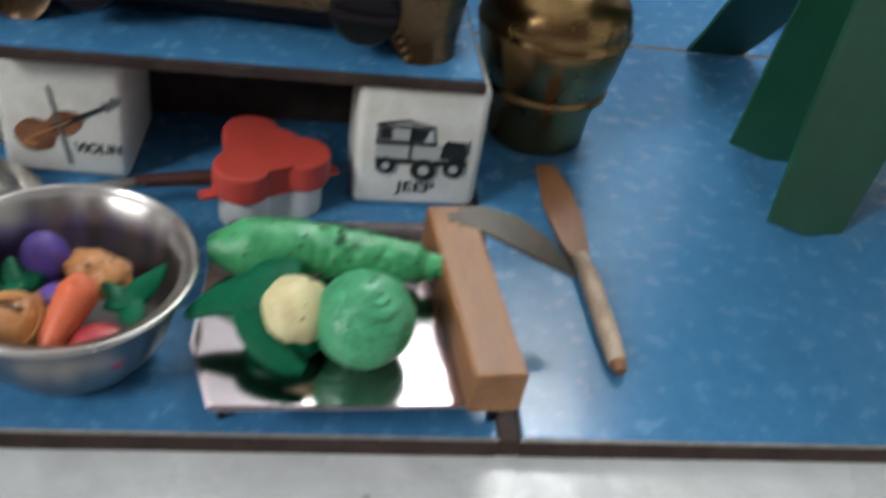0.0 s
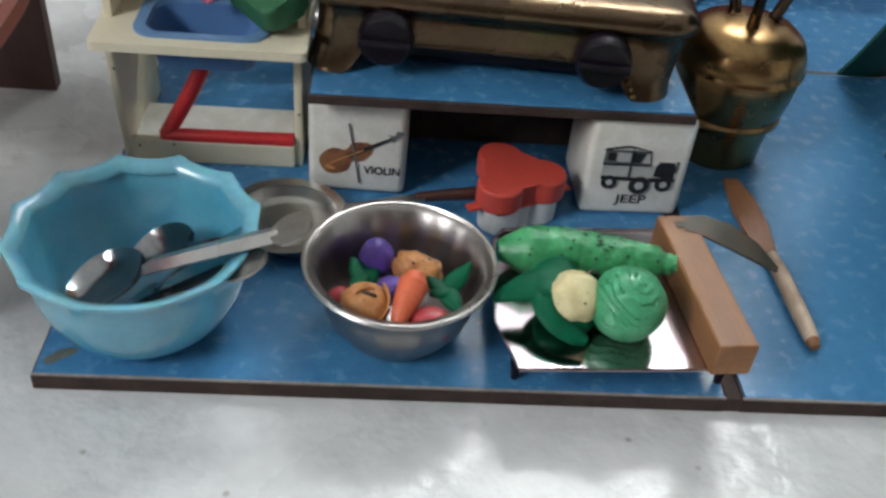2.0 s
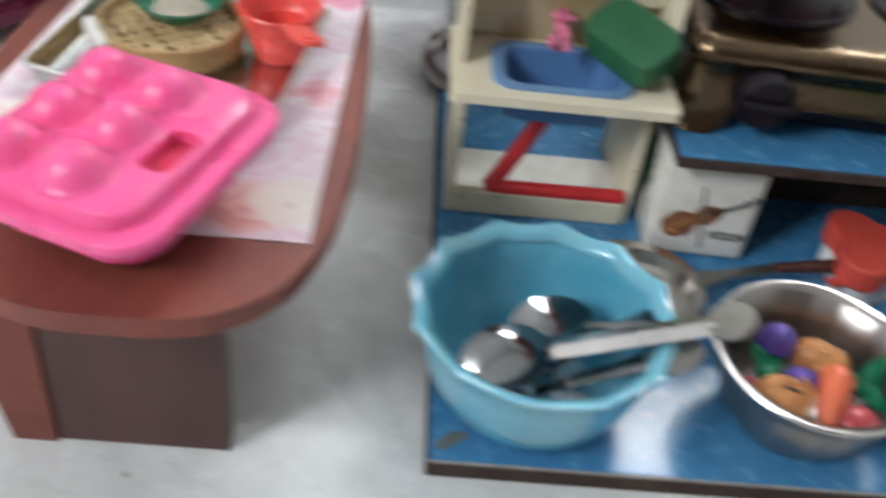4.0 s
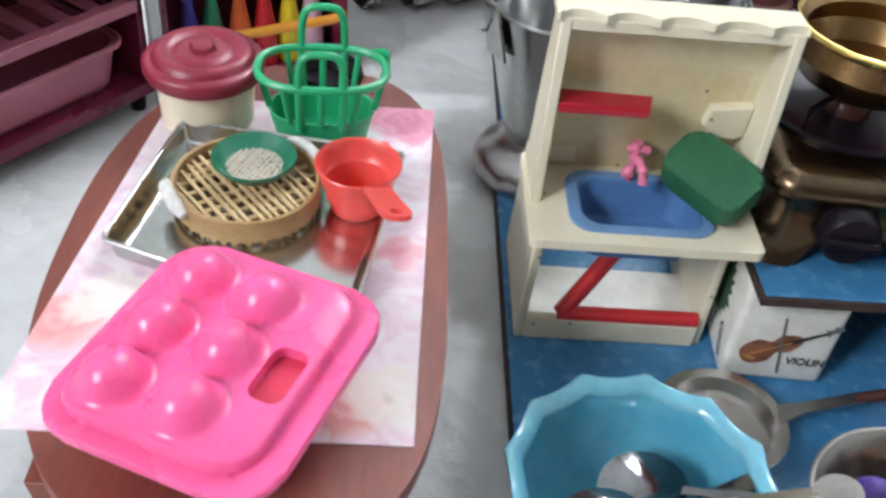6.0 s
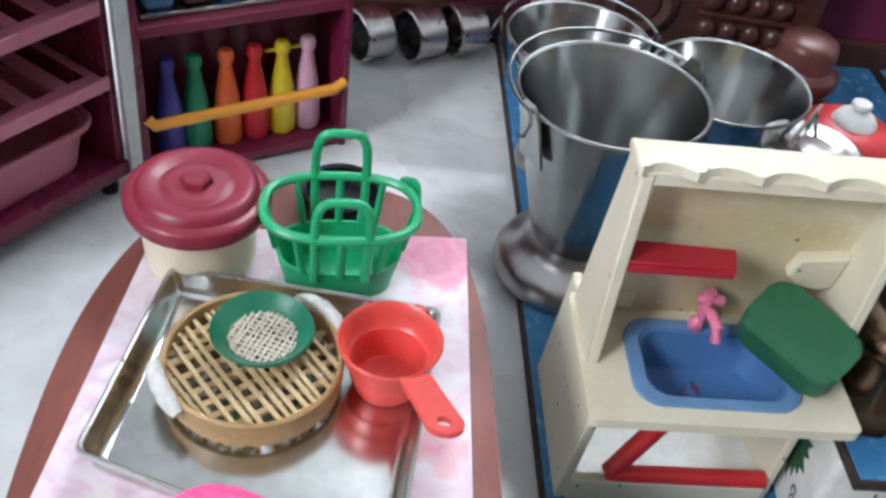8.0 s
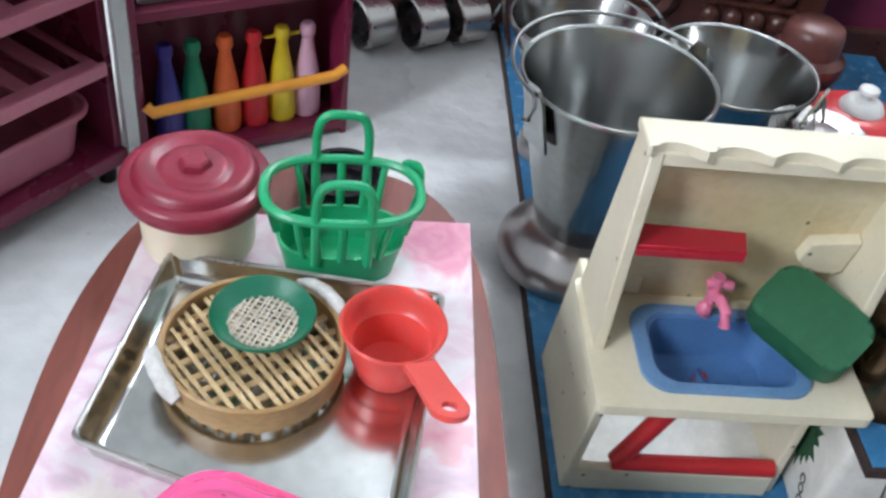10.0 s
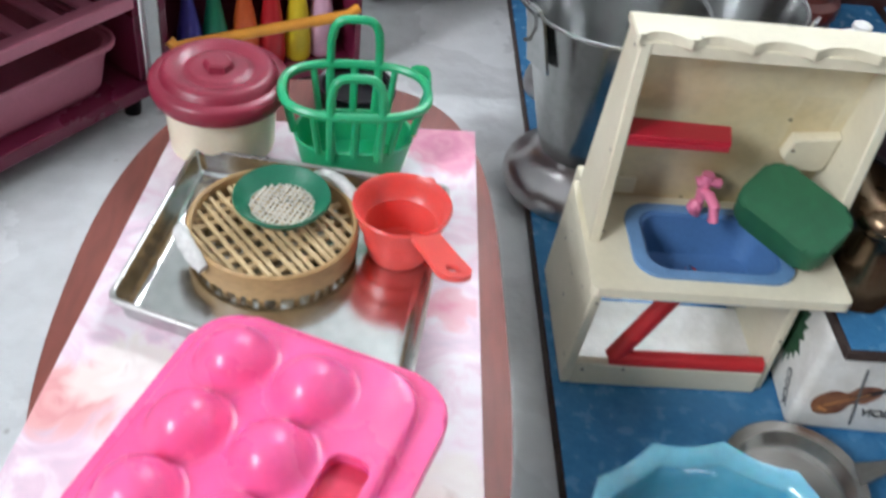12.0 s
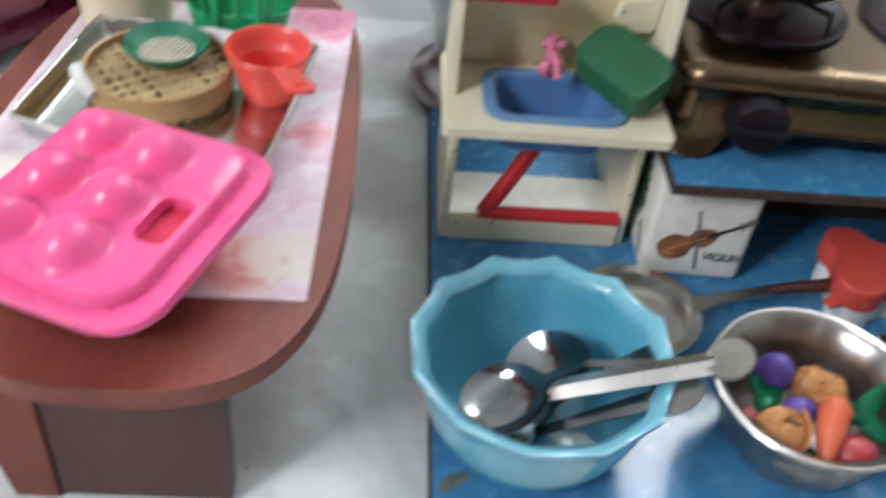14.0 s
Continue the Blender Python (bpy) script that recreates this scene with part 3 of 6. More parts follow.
def jeep_block():
    ob = thing("picture_block", pose(0.2757, 0.1558, 0, 0, 0, 1), "white wooden block with a jeep picture and word", "toy block", "picture blocks")
    block_body(ob, 0.0272)
    def pic(name, pts, material, lift, label=""):
        part(name, flat_on_front(prism(pts, 0, 0.0002), 0, 0, -0.0252 - lift), material, ob, label)
    def sh(*pts):
        return [((x + 0.0185) * 1.0 - 0.0192, z - 0.0012) for x, z in pts]
    pic("jeep_body", sh((-0.018, 0.026), (-0.0155, 0.0245), (0.006, 0.0235), (0.019, 0.0235), (0.0200, 0.0325), (0.007, 0.0345), (-0.018, 0.0345)), M["pale_ink"], 0, "pale jeep body")
    pic("jeep_cabin", sh((-0.0185, 0.0335), (0.0075, 0.0345), (0.0060, 0.0425), (-0.006, 0.0445), (-0.018, 0.0425)), M["grey_ink"], 0, "grey jeep cabin")
    pic("jeep_roof", sh((-0.019, 0.0425), (0.0062, 0.0420), (0.0058, 0.0430), (-0.006, 0.0460), (-0.018, 0.0438)), M["ink"], 0.0003, "black canvas roof")
    pic("jeep_rack", sh((-0.015, 0.0432), (0.004, 0.0430), (-0.006, 0.0448)), M["pale_ink"], 0.0006, "pale roof panel")
    pic("jeep_window", sh((-0.0165, 0.0365), (-0.0125, 0.0365), (-0.0125, 0.0412), (-0.0165, 0.0412)), M["ink"], 0.0003, "dark window")
    pic("jeep_window", sh((-0.0115, 0.036), (-0.0045, 0.036), (-0.0045, 0.0414), (-0.0115, 0.0414)), M["pale_ink"], 0.0003, "pale window")
    pic("jeep_window", sh((-0.0033, 0.0355), (0.0008, 0.0355), (0.0030, 0.0412), (-0.0033, 0.0414)), M["ink"], 0.0003, "dark window")
    pic("jeep_window", sh((0.0022, 0.0355), (0.0065, 0.0355), (0.0052, 0.0412), (0.0038, 0.0412)), M["pale_ink"], 0.0003, "pale window")
    pic("jeep_belt", sh((-0.0185, 0.0338), (0.0070, 0.0338), (0.0070, 0.0348), (-0.0185, 0.0348)), M["ink"], 0.0006, "black belt line")
    pic("jeep_door_line", sh((-0.0040, 0.0250), (-0.0032, 0.0250), (-0.0032, 0.0440), (-0.0040, 0.0440)), M["ink"], 0.0006, "black door line")
    pic("jeep_sill", sh((-0.0180, 0.0246), (0.0040, 0.0238), (0.0040, 0.0262), (-0.0180, 0.0268)), M["ink"], 0.0003, "black sill")
    pic("jeep_bonnet", sh((0.0095, 0.0275), (0.0205, 0.0260), (0.0205, 0.0335), (0.0195, 0.0362), (0.0115, 0.0365), (0.0100, 0.0335)), M["ink"], 0.0003, "black bonnet")
    pic("jeep_bumper", sh((0.0070, 0.0240), (0.0215, 0.0245), (0.0215, 0.0266), (0.0070, 0.0266)), M["ink"], 0.0006, "black bumper")
    pic("jeep_lamp", sh((0.0205, 0.0300), (0.0218, 0.0300), (0.0218, 0.0372), (0.0205, 0.0372)), M["grey_ink"], 0.0003, "grey side lamp")
    for x, z, r in ((-0.0142, 0.0222, 0.0042), (0.0022, 0.0206, 0.0056), (0.0150, 0.0218, 0.0046)):
        w = part("jeep_wheel", flat_on_front(disc(r, 0, 0.0002, 24, x, z), 0, 0, -0.0262), M["ink"], ob, "black wheel")
        part("hub", flat_on_front(disc(r * 0.42, 0, 0.0002, 20, x, z), 0, 0, -0.0265), M["pale_ink"], w, "grey hub")
    part("word_jeep", flat_on_front(letters("JEEP", 0.0074, 0.0172), 0.0000, 0.0106), M["ink"], ob, "black printed word")


shelf_board()
shelf_shade()
violin_block()
jeep_block()


# ---- brass stove ----
def stove():
    ob = thing("toy_stove", pose(0.199, 0.2085, 0.066, 0, 0, -4.5), "two burner toy stove of dark brass sheet on the raised board", "toy stove")
    # one pressed sheet: flat top, bullnose edge, recessed skirt arched between four flared feet
    hx, hy, rad, n = 0.0905, 0.0625, 0.014, 14
    outline = []
    for sx, sy, a0 in ((1, 1, 0), (-1, 1, 90), (-1, -1, 180), (1, -1, 270)):
        for k in range(n + 1):
            a = radians(a0 + 90 * k / n)
            outline.append((sx * (hx - rad) + rad * math.cos(a), sy * (hy - rad) + rad * math.sin(a), math.cos(a), math.sin(a)))
        along = 40 if sx * sy > 0 else 28
        ex, ey = (-sx, 0) if sx * sy > 0 else (0, -sy)
        length = 2 * ((hx if ex else hy) - rad)
        x0, y0, nx, ny = outline[-1]
        for k in range(1, along):
            outline.append((x0 + ex * length * k / along, y0 + ey * length * k / along, nx, ny))

    def arch(x, y):
        d = math.hypot(max(0.0, hx - abs(x) - 0.004), max(0.0, hy - abs(y) - 0.004))
        u = min(1.0, max(0.0, (d - 0.013) / 0.015))
        return 0.0165 * u * u * (3 - 2 * u)
    def wide(x, f):
        return x + 0.011 * f * min(1.0, max(0.0, (x - 0.050) / 0.040))
    bm = bmesh.new()
    rings = []
    for off, z in ((-0.014, 0.0455), (-0.0085, 0.0452), (-0.0046, 0.0440), (-0.0018, 0.0418), (-0.0004, 0.0392), (0.0, 0.0366), (-0.0006, 0.0345), (-0.0024, 0.0330), (-0.0034, 0.0315)):
        rings.append([bm.verts.new((wide(x + nx * off, 1.0), y + ny * off, z)) for x, y, nx, ny in outline])
    for off, f in ((-0.0032, 0.80), (-0.0024, 0.58), (-0.0012, 0.36), (0.0004, 0.17), (0.0022, 0.05), (0.0030, 0.0), (0.0016, 0.0), (-0.0016, 0.17), (-0.0044, 0.58), (-0.0050, 0.95)):
        ring = []
        for x, y, nx, ny in outline:
            lo = arch(x, y)
            foot = 1 - 0.75 * lo / 0.0165
            ring.append(bm.verts.new((wide(x + nx * (-0.0034 + (off + 0.0034) * foot), f), y + ny * (-0.0034 + (off + 0.0034) * foot), lo + f * (0.0315 - lo))))
        rings.append(ring)
    m = len(outline)
    for a, b in zip(rings, rings[1:]):
        for k in range(m):
            bm.faces.new((a[k], a[(k + 1) % m], b[(k + 1) % m], b[k]))
    bm.faces.new(rings[0])
    part("body", bm, M["stove_brass"], ob, "pressed brass sheet body with flared feet", angle=70)
    part("front_lip", tube([(-0.064, -0.0604, 0.0168), (0.061, -0.0604, 0.0168)], 0.0010, 10), M["stove_brass"], ob, "bright folded lower edge")
    # added black box stands in for the deep shade in the gap
    part("underside_shade", box(-0.070, 0.067, -0.050, 0.050, 0.0035, 0.030, 0.003), M["black"], ob, "black box added for the shade under the stove")
    for k in range(5):
        part("tooth", blob(0.0016, 0.0018, 0.0013, 0.1, 2, k, 3), M["brass"], ob, "cast tooth on the foot", Matrix.Translation((0.0660 + 0.0018 * k, -0.0618 - 0.0006 * k, 0.0160 - 0.0034 * k)))
    for x, z in ((-0.052, 0.0215), (0.055, 0.0205)):
        k = part("knob", lathe([(0.0, 0.0), (0.0130, 0.0), (0.0140, 0.002), (0.0138, 0.009), (0.0118, 0.0118), (0.0, 0.0122)], 36), M["black"], ob, "black plastic knob",
                 Matrix.Translation((x, -0.0585, z)) @ Matrix.Rotation(radians(90), 4, "X"))
        part("grip", box(-0.0022, 0.0022, -0.0128, 0.0128, 0.0095, 0.0155, 0.001), M["black"], k, "", Matrix.Rotation(radians(88), 4, "Z"))
    for x in (-0.046, 0.046):
        part("burner_pan", lathe([(0.0, 0.0460), (0.034, 0.0460), (0.0405, 0.0480), (0.0420, 0.0473), (0.0420, 0.0445)], 40, centre=(x, 0.004)), M["black"], ob, "black burner pan")
        part("burner", lathe([(0.0, 0.0530), (0.010, 0.0530), (0.012, 0.0505), (0.012, 0.0450)], 28, centre=(x, 0.004)), M["brown"], ob, "dark burner head")
        for k in range(4):
            a = radians(45 + 90 * k)
            p = [(x + r * math.cos(a), 0.004 + r * math.sin(a), z) for r, z in ((0.037, 0.0455), (0.036, 0.0565), (0.017, 0.0575))]
            part("pan_support", tube(p, 0.0016, 8), M["black"], ob, "black pan support")


def brass_vessel():
    ob = thing("brass_vessel", pose(0.157, 0.215, 0.1250), "round brass cooking vessel with a bright rim on the stove", "vessel")
    part("body", lathe([(0, 0), (0.020, 0.0), (0.033, 0.006), (0.0385, 0.017), (0.036, 0.026), (0.0395, 0.030), (0.0385, 0.0305), (0.034, 0.026), (0.0365, 0.017), (0.031, 0.0075), (0.0, 0.0025)], 48), M["brass"], ob)
    part("rim", tube([(0.039 * math.cos(2 * math.pi * k / 40), 0.039 * math.sin(2 * math.pi * k / 40), 0.030) for k in range(41)], 0.0016, 8, caps=False), M["gold"], ob, "bright gold rim")


stove()
brass_vessel()


# ---- brass pot with an iron stand on it ----
def brass_pot():
    ob = thing("brass_pot", pose(0.3420, 0.2035, 0), "round brass pot with a domed lid on the board", "pot")
    part("base", lathe([(0, 0), (0.0242, 0.0), (0.0254, 0.0012), (0.0262, 0.012), (0.0274, 0.024), (0.0285, 0.0275), (0.0, 0.0275)], 48), M["brass"], ob)
    part("rim", lathe([(0.0270, 0.0270), (0.0300, 0.0268), (0.0318, 0.0280), (0.0320, 0.0300), (0.0306, 0.0318), (0.0280, 0.0312)], 48), M["brass"], ob, "rolled brass rim")
    part("belly", lathe([(0.0298, 0.0300), (0.0322, 0.036), (0.0340, 0.044), (0.0352, 0.052), (0.0354, 0.058), (0.0345, 0.060)], 56), M["brass"], ob)
    part("lid", lathe([(0.0352, 0.0575), (0.0366, 0.0580), (0.0368, 0.0600), (0.0358, 0.0612), (0.0357, 0.0640), (0.0350, 0.0685), (0.0332, 0.0732), (0.0300, 0.0775), (0.0255, 0.0808), (0.0195, 0.0830), (0.0110, 0.0842), (0.0, 0.0845)], 56), M["brass"], ob, "domed brass lid", angle=60)


def iron_stand():
    ob = thing("iron_stand", pose(0.3445, 0.2065, 0.0830), "small three legged iron ring stand on the brass pot", "stand")
    ring = [(0.023 * math.cos(2 * math.pi * k / 32), 0.023 * math.sin(2 * math.pi * k / 32), 0.030) for k in range(33)]
    part("ring", tube(ring, 0.0021, 8, caps=False), M["stove_brass"], ob)
    for a in (250, 10, 130):
        c, s = math.cos(radians(a)), math.sin(radians(a))
        z0 = 0.0005
        part("leg", tube([(0.023 * c, 0.023 * s, 0.030), (0.0185 * c, 0.0185 * s, 0.016), (0.0125 * c, 0.0125 * s, z0)], 0.0030, 10, [0.8, 1.0, 1.2]), M["stove_brass"], ob)


brass_pot()
iron_stand()


# ---- toy sink unit ----
def sink():
    ob = thing("toy_sink_unit", pose(0.052, 0.16, 0), "cream plastic toy kitchen sink unit with a hood", "toy sink")
    c = M["cream"]
    for s in (-1, 1):
        prof = [(0.0, 0.0), (0.074, 0.0), (0.060, 0.078), (-0.012, 0.078)] if s < 0 else [(0.002, 0.0), (0.074, 0.0), (0.060, 0.078), (0.002, 0.078)]
        bm = prism(prof, -0.0022, 0.0022, 0.0008)
        bm = moved(bm, Matrix.Translation((s * 0.0455, 0, 0)) @ Matrix(((0, 0, 1, 0), (1, 0, 0, 0), (0, 1, 0, 0), (0, 0, 0, 1))))
        part("side_panel", bm, c, ob)
    part("bottom_shelf", box(-0.0435, 0.0435, 0.003, 0.0450, 0.006, 0.009, 0.0006), M["block"], ob, "white bottom shelf")
    part("plinth", box(-0.0435, 0.0435, -0.001, 0.004, 0.0, 0.0142, 0.0012), c, ob)
    # worktop with an opening for the basin
    outer = rounded(0.1045, 0.066, 0.003, 3, 0.0, 0.0115)
    inner = rounded(0.056, 0.036, 0.009, 7, 0.0, 0.008)
    bm = bmesh.new()
    loops = []
    for z in (0.0765, 0.0812):
        lo = [bm.verts.new((x, y, z)) for x, y in outer]
        li = [bm.verts.new((x, y, z)) for x, y in inner]
        eo = [bm.edges.new((lo[k], lo[(k + 1) % len(lo)])) for k in range(len(lo))]
        ei = [bm.edges.new((li[k], li[(k + 1) % len(li)])) for k in range(len(li))]
        bmesh.ops.triangle_fill(bm, edges=eo + ei, use_beauty=True)
        loops.append((lo, li))
    for a, b in ((loops[0][0], loops[1][0]), (loops[0][1], loops[1][1])):
        for k in range(len(a)):
            bm.faces.new((a[k], a[(k + 1) % len(a)], b[(k + 1) % len(a)], b[k]))
    part("worktop", bm, c, ob, angle=30)
    # mostly hidden rail added to stop the lamp's streak on the board
    part("lamp_block_rail", box(-0.0432, 0.0432, 0.0385, 0.0435, 0.0585, 0.0764, 0.0006), c, ob)
    # basin
    bas = part("basin", bmesh.new(), M["basin"], ob, "blue plastic basin")
    bm = bmesh.new()
    levels = [(0.057, 0.037, 0.0095, 0.0822), (0.053, 0.033, 0.009, 0.0815), (0.050, 0.031, 0.008, 0.072), (0.046, 0.027, 0.007, 0.0635), (0.032, 0.016, 0.005, 0.0615)]
    rings = [[bm.verts.new((x, y, z)) for x, y in rounded(w, d, r, 7, 0.0, 0.008)] for w, d, r, z in levels]
    for a, b in zip(rings, rings[1:]):
        for k in range(len(a)):
            bm.faces.new((a[k], a[(k + 1) % len(a)], b[(k + 1) % len(a)], b[k]))
    bm.faces.new(rings[-1])
    under = [[bm.verts.new((x, y, z - 0.0022)) for x, y in rounded(w + 0.002, d + 0.002, r, 7, 0.0, 0.008)] for w, d, r, z in levels[1:]]
    for a, b in zip(under, under[1:]):
        for k in range(len(a)):
            bm.faces.new((a[k], a[(k + 1) % len(a)], b[(k + 1) % len(a)], b[k]))
    bm.faces.new(under[-1])
    bas.data = finish(bm, "basin", M["basin"])
    rim_out = []
    for x, y in rounded(0.066, 0.044, 0.011, 8, -0.0005, 0.008):
        if y > 0.02:
            y += 0.0105 * math.exp(-((x + 0.002) / 0.012) ** 2)
        rim_out.append((x, y))
    bm = bmesh.new()
    rim_in = rounded(0.056, 0.036, 0.0095, 7, 0.0, 0.008)
    for z in (0.0813, 0.0829):
        lo = [bm.verts.new((x, y, z)) for x, y in rim_out]
        li = [bm.verts.new((x, y, z)) for x, y in rim_in]
        eo = [bm.edges.new((lo[k], lo[(k + 1) % len(lo)])) for k in range(len(lo))]
        ei = [bm.edges.new((li[k], li[(k + 1) % len(li)])) for k in range(len(li))]
        bmesh.ops.triangle_fill(bm, edges=eo + ei, use_beauty=True)
        if z < 0.082:
            keep = (lo, li)
    for a, b in ((keep[0], lo), (keep[1], li)):
        for k in range(len(a)):
            bm.faces.new((a[k], a[(k + 1) % len(a)], b[(k + 1) % len(a)], b[k]))
    part("rim", bm, M["basin_rim"], bas, "pale blue rim", angle=30)
    part("plug_hole", disc(0.0026, 0.0612, 0.0625, 20, -0.001, 0.0120), M["radish"], bas, "dark red plug")
    # drain pipe
    part("drain_pipe", tube([(0.002, 0.012, 0.0615), (-0.002, 0.011, 0.0540)], 0.0052, 14), M["basin"], ob, "blue outlet")
    pipe = part("red_pipe", tube([(-0.001, 0.010, 0.060), (-0.012, 0.008, 0.038), (-0.0255, 0.004, 0.0145)], 0.0043, 10), M["red"], ob, "red plastic pipe")
    part("elbow", tube([(-0.0275, 0.0035, 0.0135), (-0.02, 0.003, 0.0150), (0.043, 0.003, 0.0155)], 0.0040, 10), M["red"], pipe)
    # tap
    tap = part("tap", tube([(-0.002, 0.027, 0.082), (-0.002, 0.027, 0.094), (-0.001, 0.021, 0.0965), (0.0005, 0.016, 0.0945), (0.001, 0.0145, 0.0885)], 0.0023, 12), M["pink_tap"], ob, "pink plastic tap")
    part("tap_handle", tube([(-0.006, 0.027, 0.0985), (-0.002, 0.027, 0.1000), (0.004, 0.027, 0.0985)], 0.0022, 10), M["pink_tap"], tap)
    part("tap_stem", tube([(-0.002, 0.027, 0.093), (-0.002, 0.027, 0.1030)], 0.0026, 10), M["pink_tap"], tap)
    part("tap_base", blob(0.0032, 0.0030, 0.0036, 0.15), M["pink_tap"], tap, "", Matrix.Translation((-0.0035, 0.026, 0.0865)))
    # hood: side cheeks, back, roof with a scalloped front edge
    for x in (-0.0478, 0.0478):
        prof = [(0.0055, 0.0812), (0.0420, 0.0812), (0.0270, 0.1700), (0.0095, 0.1700)]
        bm = prism(prof, -0.0024, 0.0024, 0.0007)
        part("cheek", moved(bm, Matrix.Translation((x, 0, 0)) @ Matrix(((0, 0, 1, 0), (1, 0, 0, 0), (0, 1, 0, 0), (0, 0, 0, 1)))), c, ob)
    bm = prism([(0.0372, 0.0812), (0.0412, 0.0812), (0.0262, 0.1695), (0.0222, 0.1695)], -0.0455, 0.0455, 0.0)
    part("back_panel", moved(bm, Matrix(((0, 0, 1, 0), (1, 0, 0, 0), (0, 1, 0, 0), (0, 0, 0, 1)))), M["stained"], ob, "yellow stained back")
    edge = [(0.0500, 0.0245), (-0.0522, 0.0245), (-0.0522, 0.0080)]
    n = 60
    for k in range(n + 1):
        u = k / n
        w = abs(math.sin(math.pi * (0.05 + 0.3 * u + 4.3 * u ** 0.92))) ** 0.75
        edge.append((-0.0512 + 0.1008 * u, 0.0112 - 0.0050 * (1 - w)))
    edge.append((0.0500, 0.0080))
    part("roof", prism(edge, 0.1700, 0.1740, 0.0006), c, ob)
    part("fascia", box(-0.0480, 0.0480, 0.0100, 0.0128, 0.1652, 0.1702, 0.0004), c, ob)
    part("red_shelf", prism([(-0.0460, 0.0090), (-0.0055, 0.0090), (-0.0030, 0.0200), (-0.0462, 0.0215)], 0.1288, 0.1318, 0.0006), M["deepred"], ob, "glossy dark red shelf")
    part("shelf_lip", box(-0.0452, -0.0060, 0.0078, 0.0091, 0.1276, 0.1308, 0.0004), M["deepred"], ob)
    lean = Matrix.Rotation(radians(9.5), 4, "X")
    part("soap_panel", prism([(-0.0095, 0.006), (-0.0095, 0.046), (0.0075, 0.046), (0.0075, 0.004)], -0.0022, 0.0006, 0.0004),
         M["stained"], ob, "", Matrix.Translation((0.033, 0.0335, 0.106)) @ lean @ Matrix.Rotation(radians(90), 4, "X"))
    part("soap_ledge", prism([(-0.0060, -0.003), (-0.0125, 0.004), (-0.0110, 0.0140), (0.0075, 0.0165), (0.0075, -0.001), (0.005, -0.003)], -0.0030, 0.0034, 0.001),
         c, ob, "shallow soap ledge", Matrix.Translation((0.0375, 0.0308, 0.1105)) @ lean @ Matrix.Rotation(radians(90), 4, "X"))
    part("tray_mark", box(-0.044, -0.028, 0.0345, 0.0385, 0.0840, 0.0925, 0.0006), c, ob)


sink()


def sponge():
    ob = part("sponge", prism(rounded(0.0415, 0.0275, 0.0068, 8), -0.0075, 0.0075, 0.0026, 4), M["sponge"])
    x = Vector((0.028, -0.030, -0.006)).normalized()
    z = Vector((-0.30, -0.22, 0.92))
    z = (z - z.dot(x) * x).normalized()
    y = z.cross(x)
    ob.matrix_world = Matrix.Translation((0.0815, 0.1690, 0.0985)) @ Matrix((x, y, z)).transposed().to_4x4()
    tagged(ob, "dark green scouring sponge leaning on the toy sink worktop", "sponge")


sponge()


# ---- blue scalloped bowl with spoons ----
def blue_bowl():
    ob = thing("plastic_bowl", pose(0.0405, 0.0395, 0), "translucent blue plastic bowl with a scalloped rim", "bowl")
    prof = [(0.0, 0.0), (0.027, 0.0), (0.0305, 0.0015), (0.0360, 0.006), (0.0405, 0.012), (0.0455, 0.024), (0.0478, 0.036), (0.0490, 0.0450), (0.0512, 0.0482), (0.0510, 0.0498),
            (0.0466, 0.0462), (0.0455, 0.036), (0.0434, 0.0245), (0.0385, 0.0132), (0.0335, 0.0072), (0.026, 0.0035), (0.0, 0.003)]
    def wave(a, i):
        up = prof[i][1] / 0.05
        f = (a * 12 / (2 * math.pi) + 0.35) % 1.0 - 0.5
        s = 1 / math.cos(f * 2 * math.pi / 12) - 1
        k = up ** 3
        return 0.981 + 1.5 * k * s, 0.0018 * k * (s / 0.035) - 0.0009 * k
    part("body", lathe(prof, 144, wave), M["bowlblue"], ob, angle=60)
    prof = [(0.0452, 0.0452), (0.0496, 0.0462), (0.0520, 0.0486), (0.0518, 0.0502), (0.0500, 0.0504), (0.0452, 0.0472), (0.0452, 0.0452)]
    part("rim", lathe(prof, 144, wave), M["bowlrim"], ob, "thick paler rim", angle=60)


SPOON_METAL = {"small clear plastic spoon in the blue bowl": "clear_spoon"}


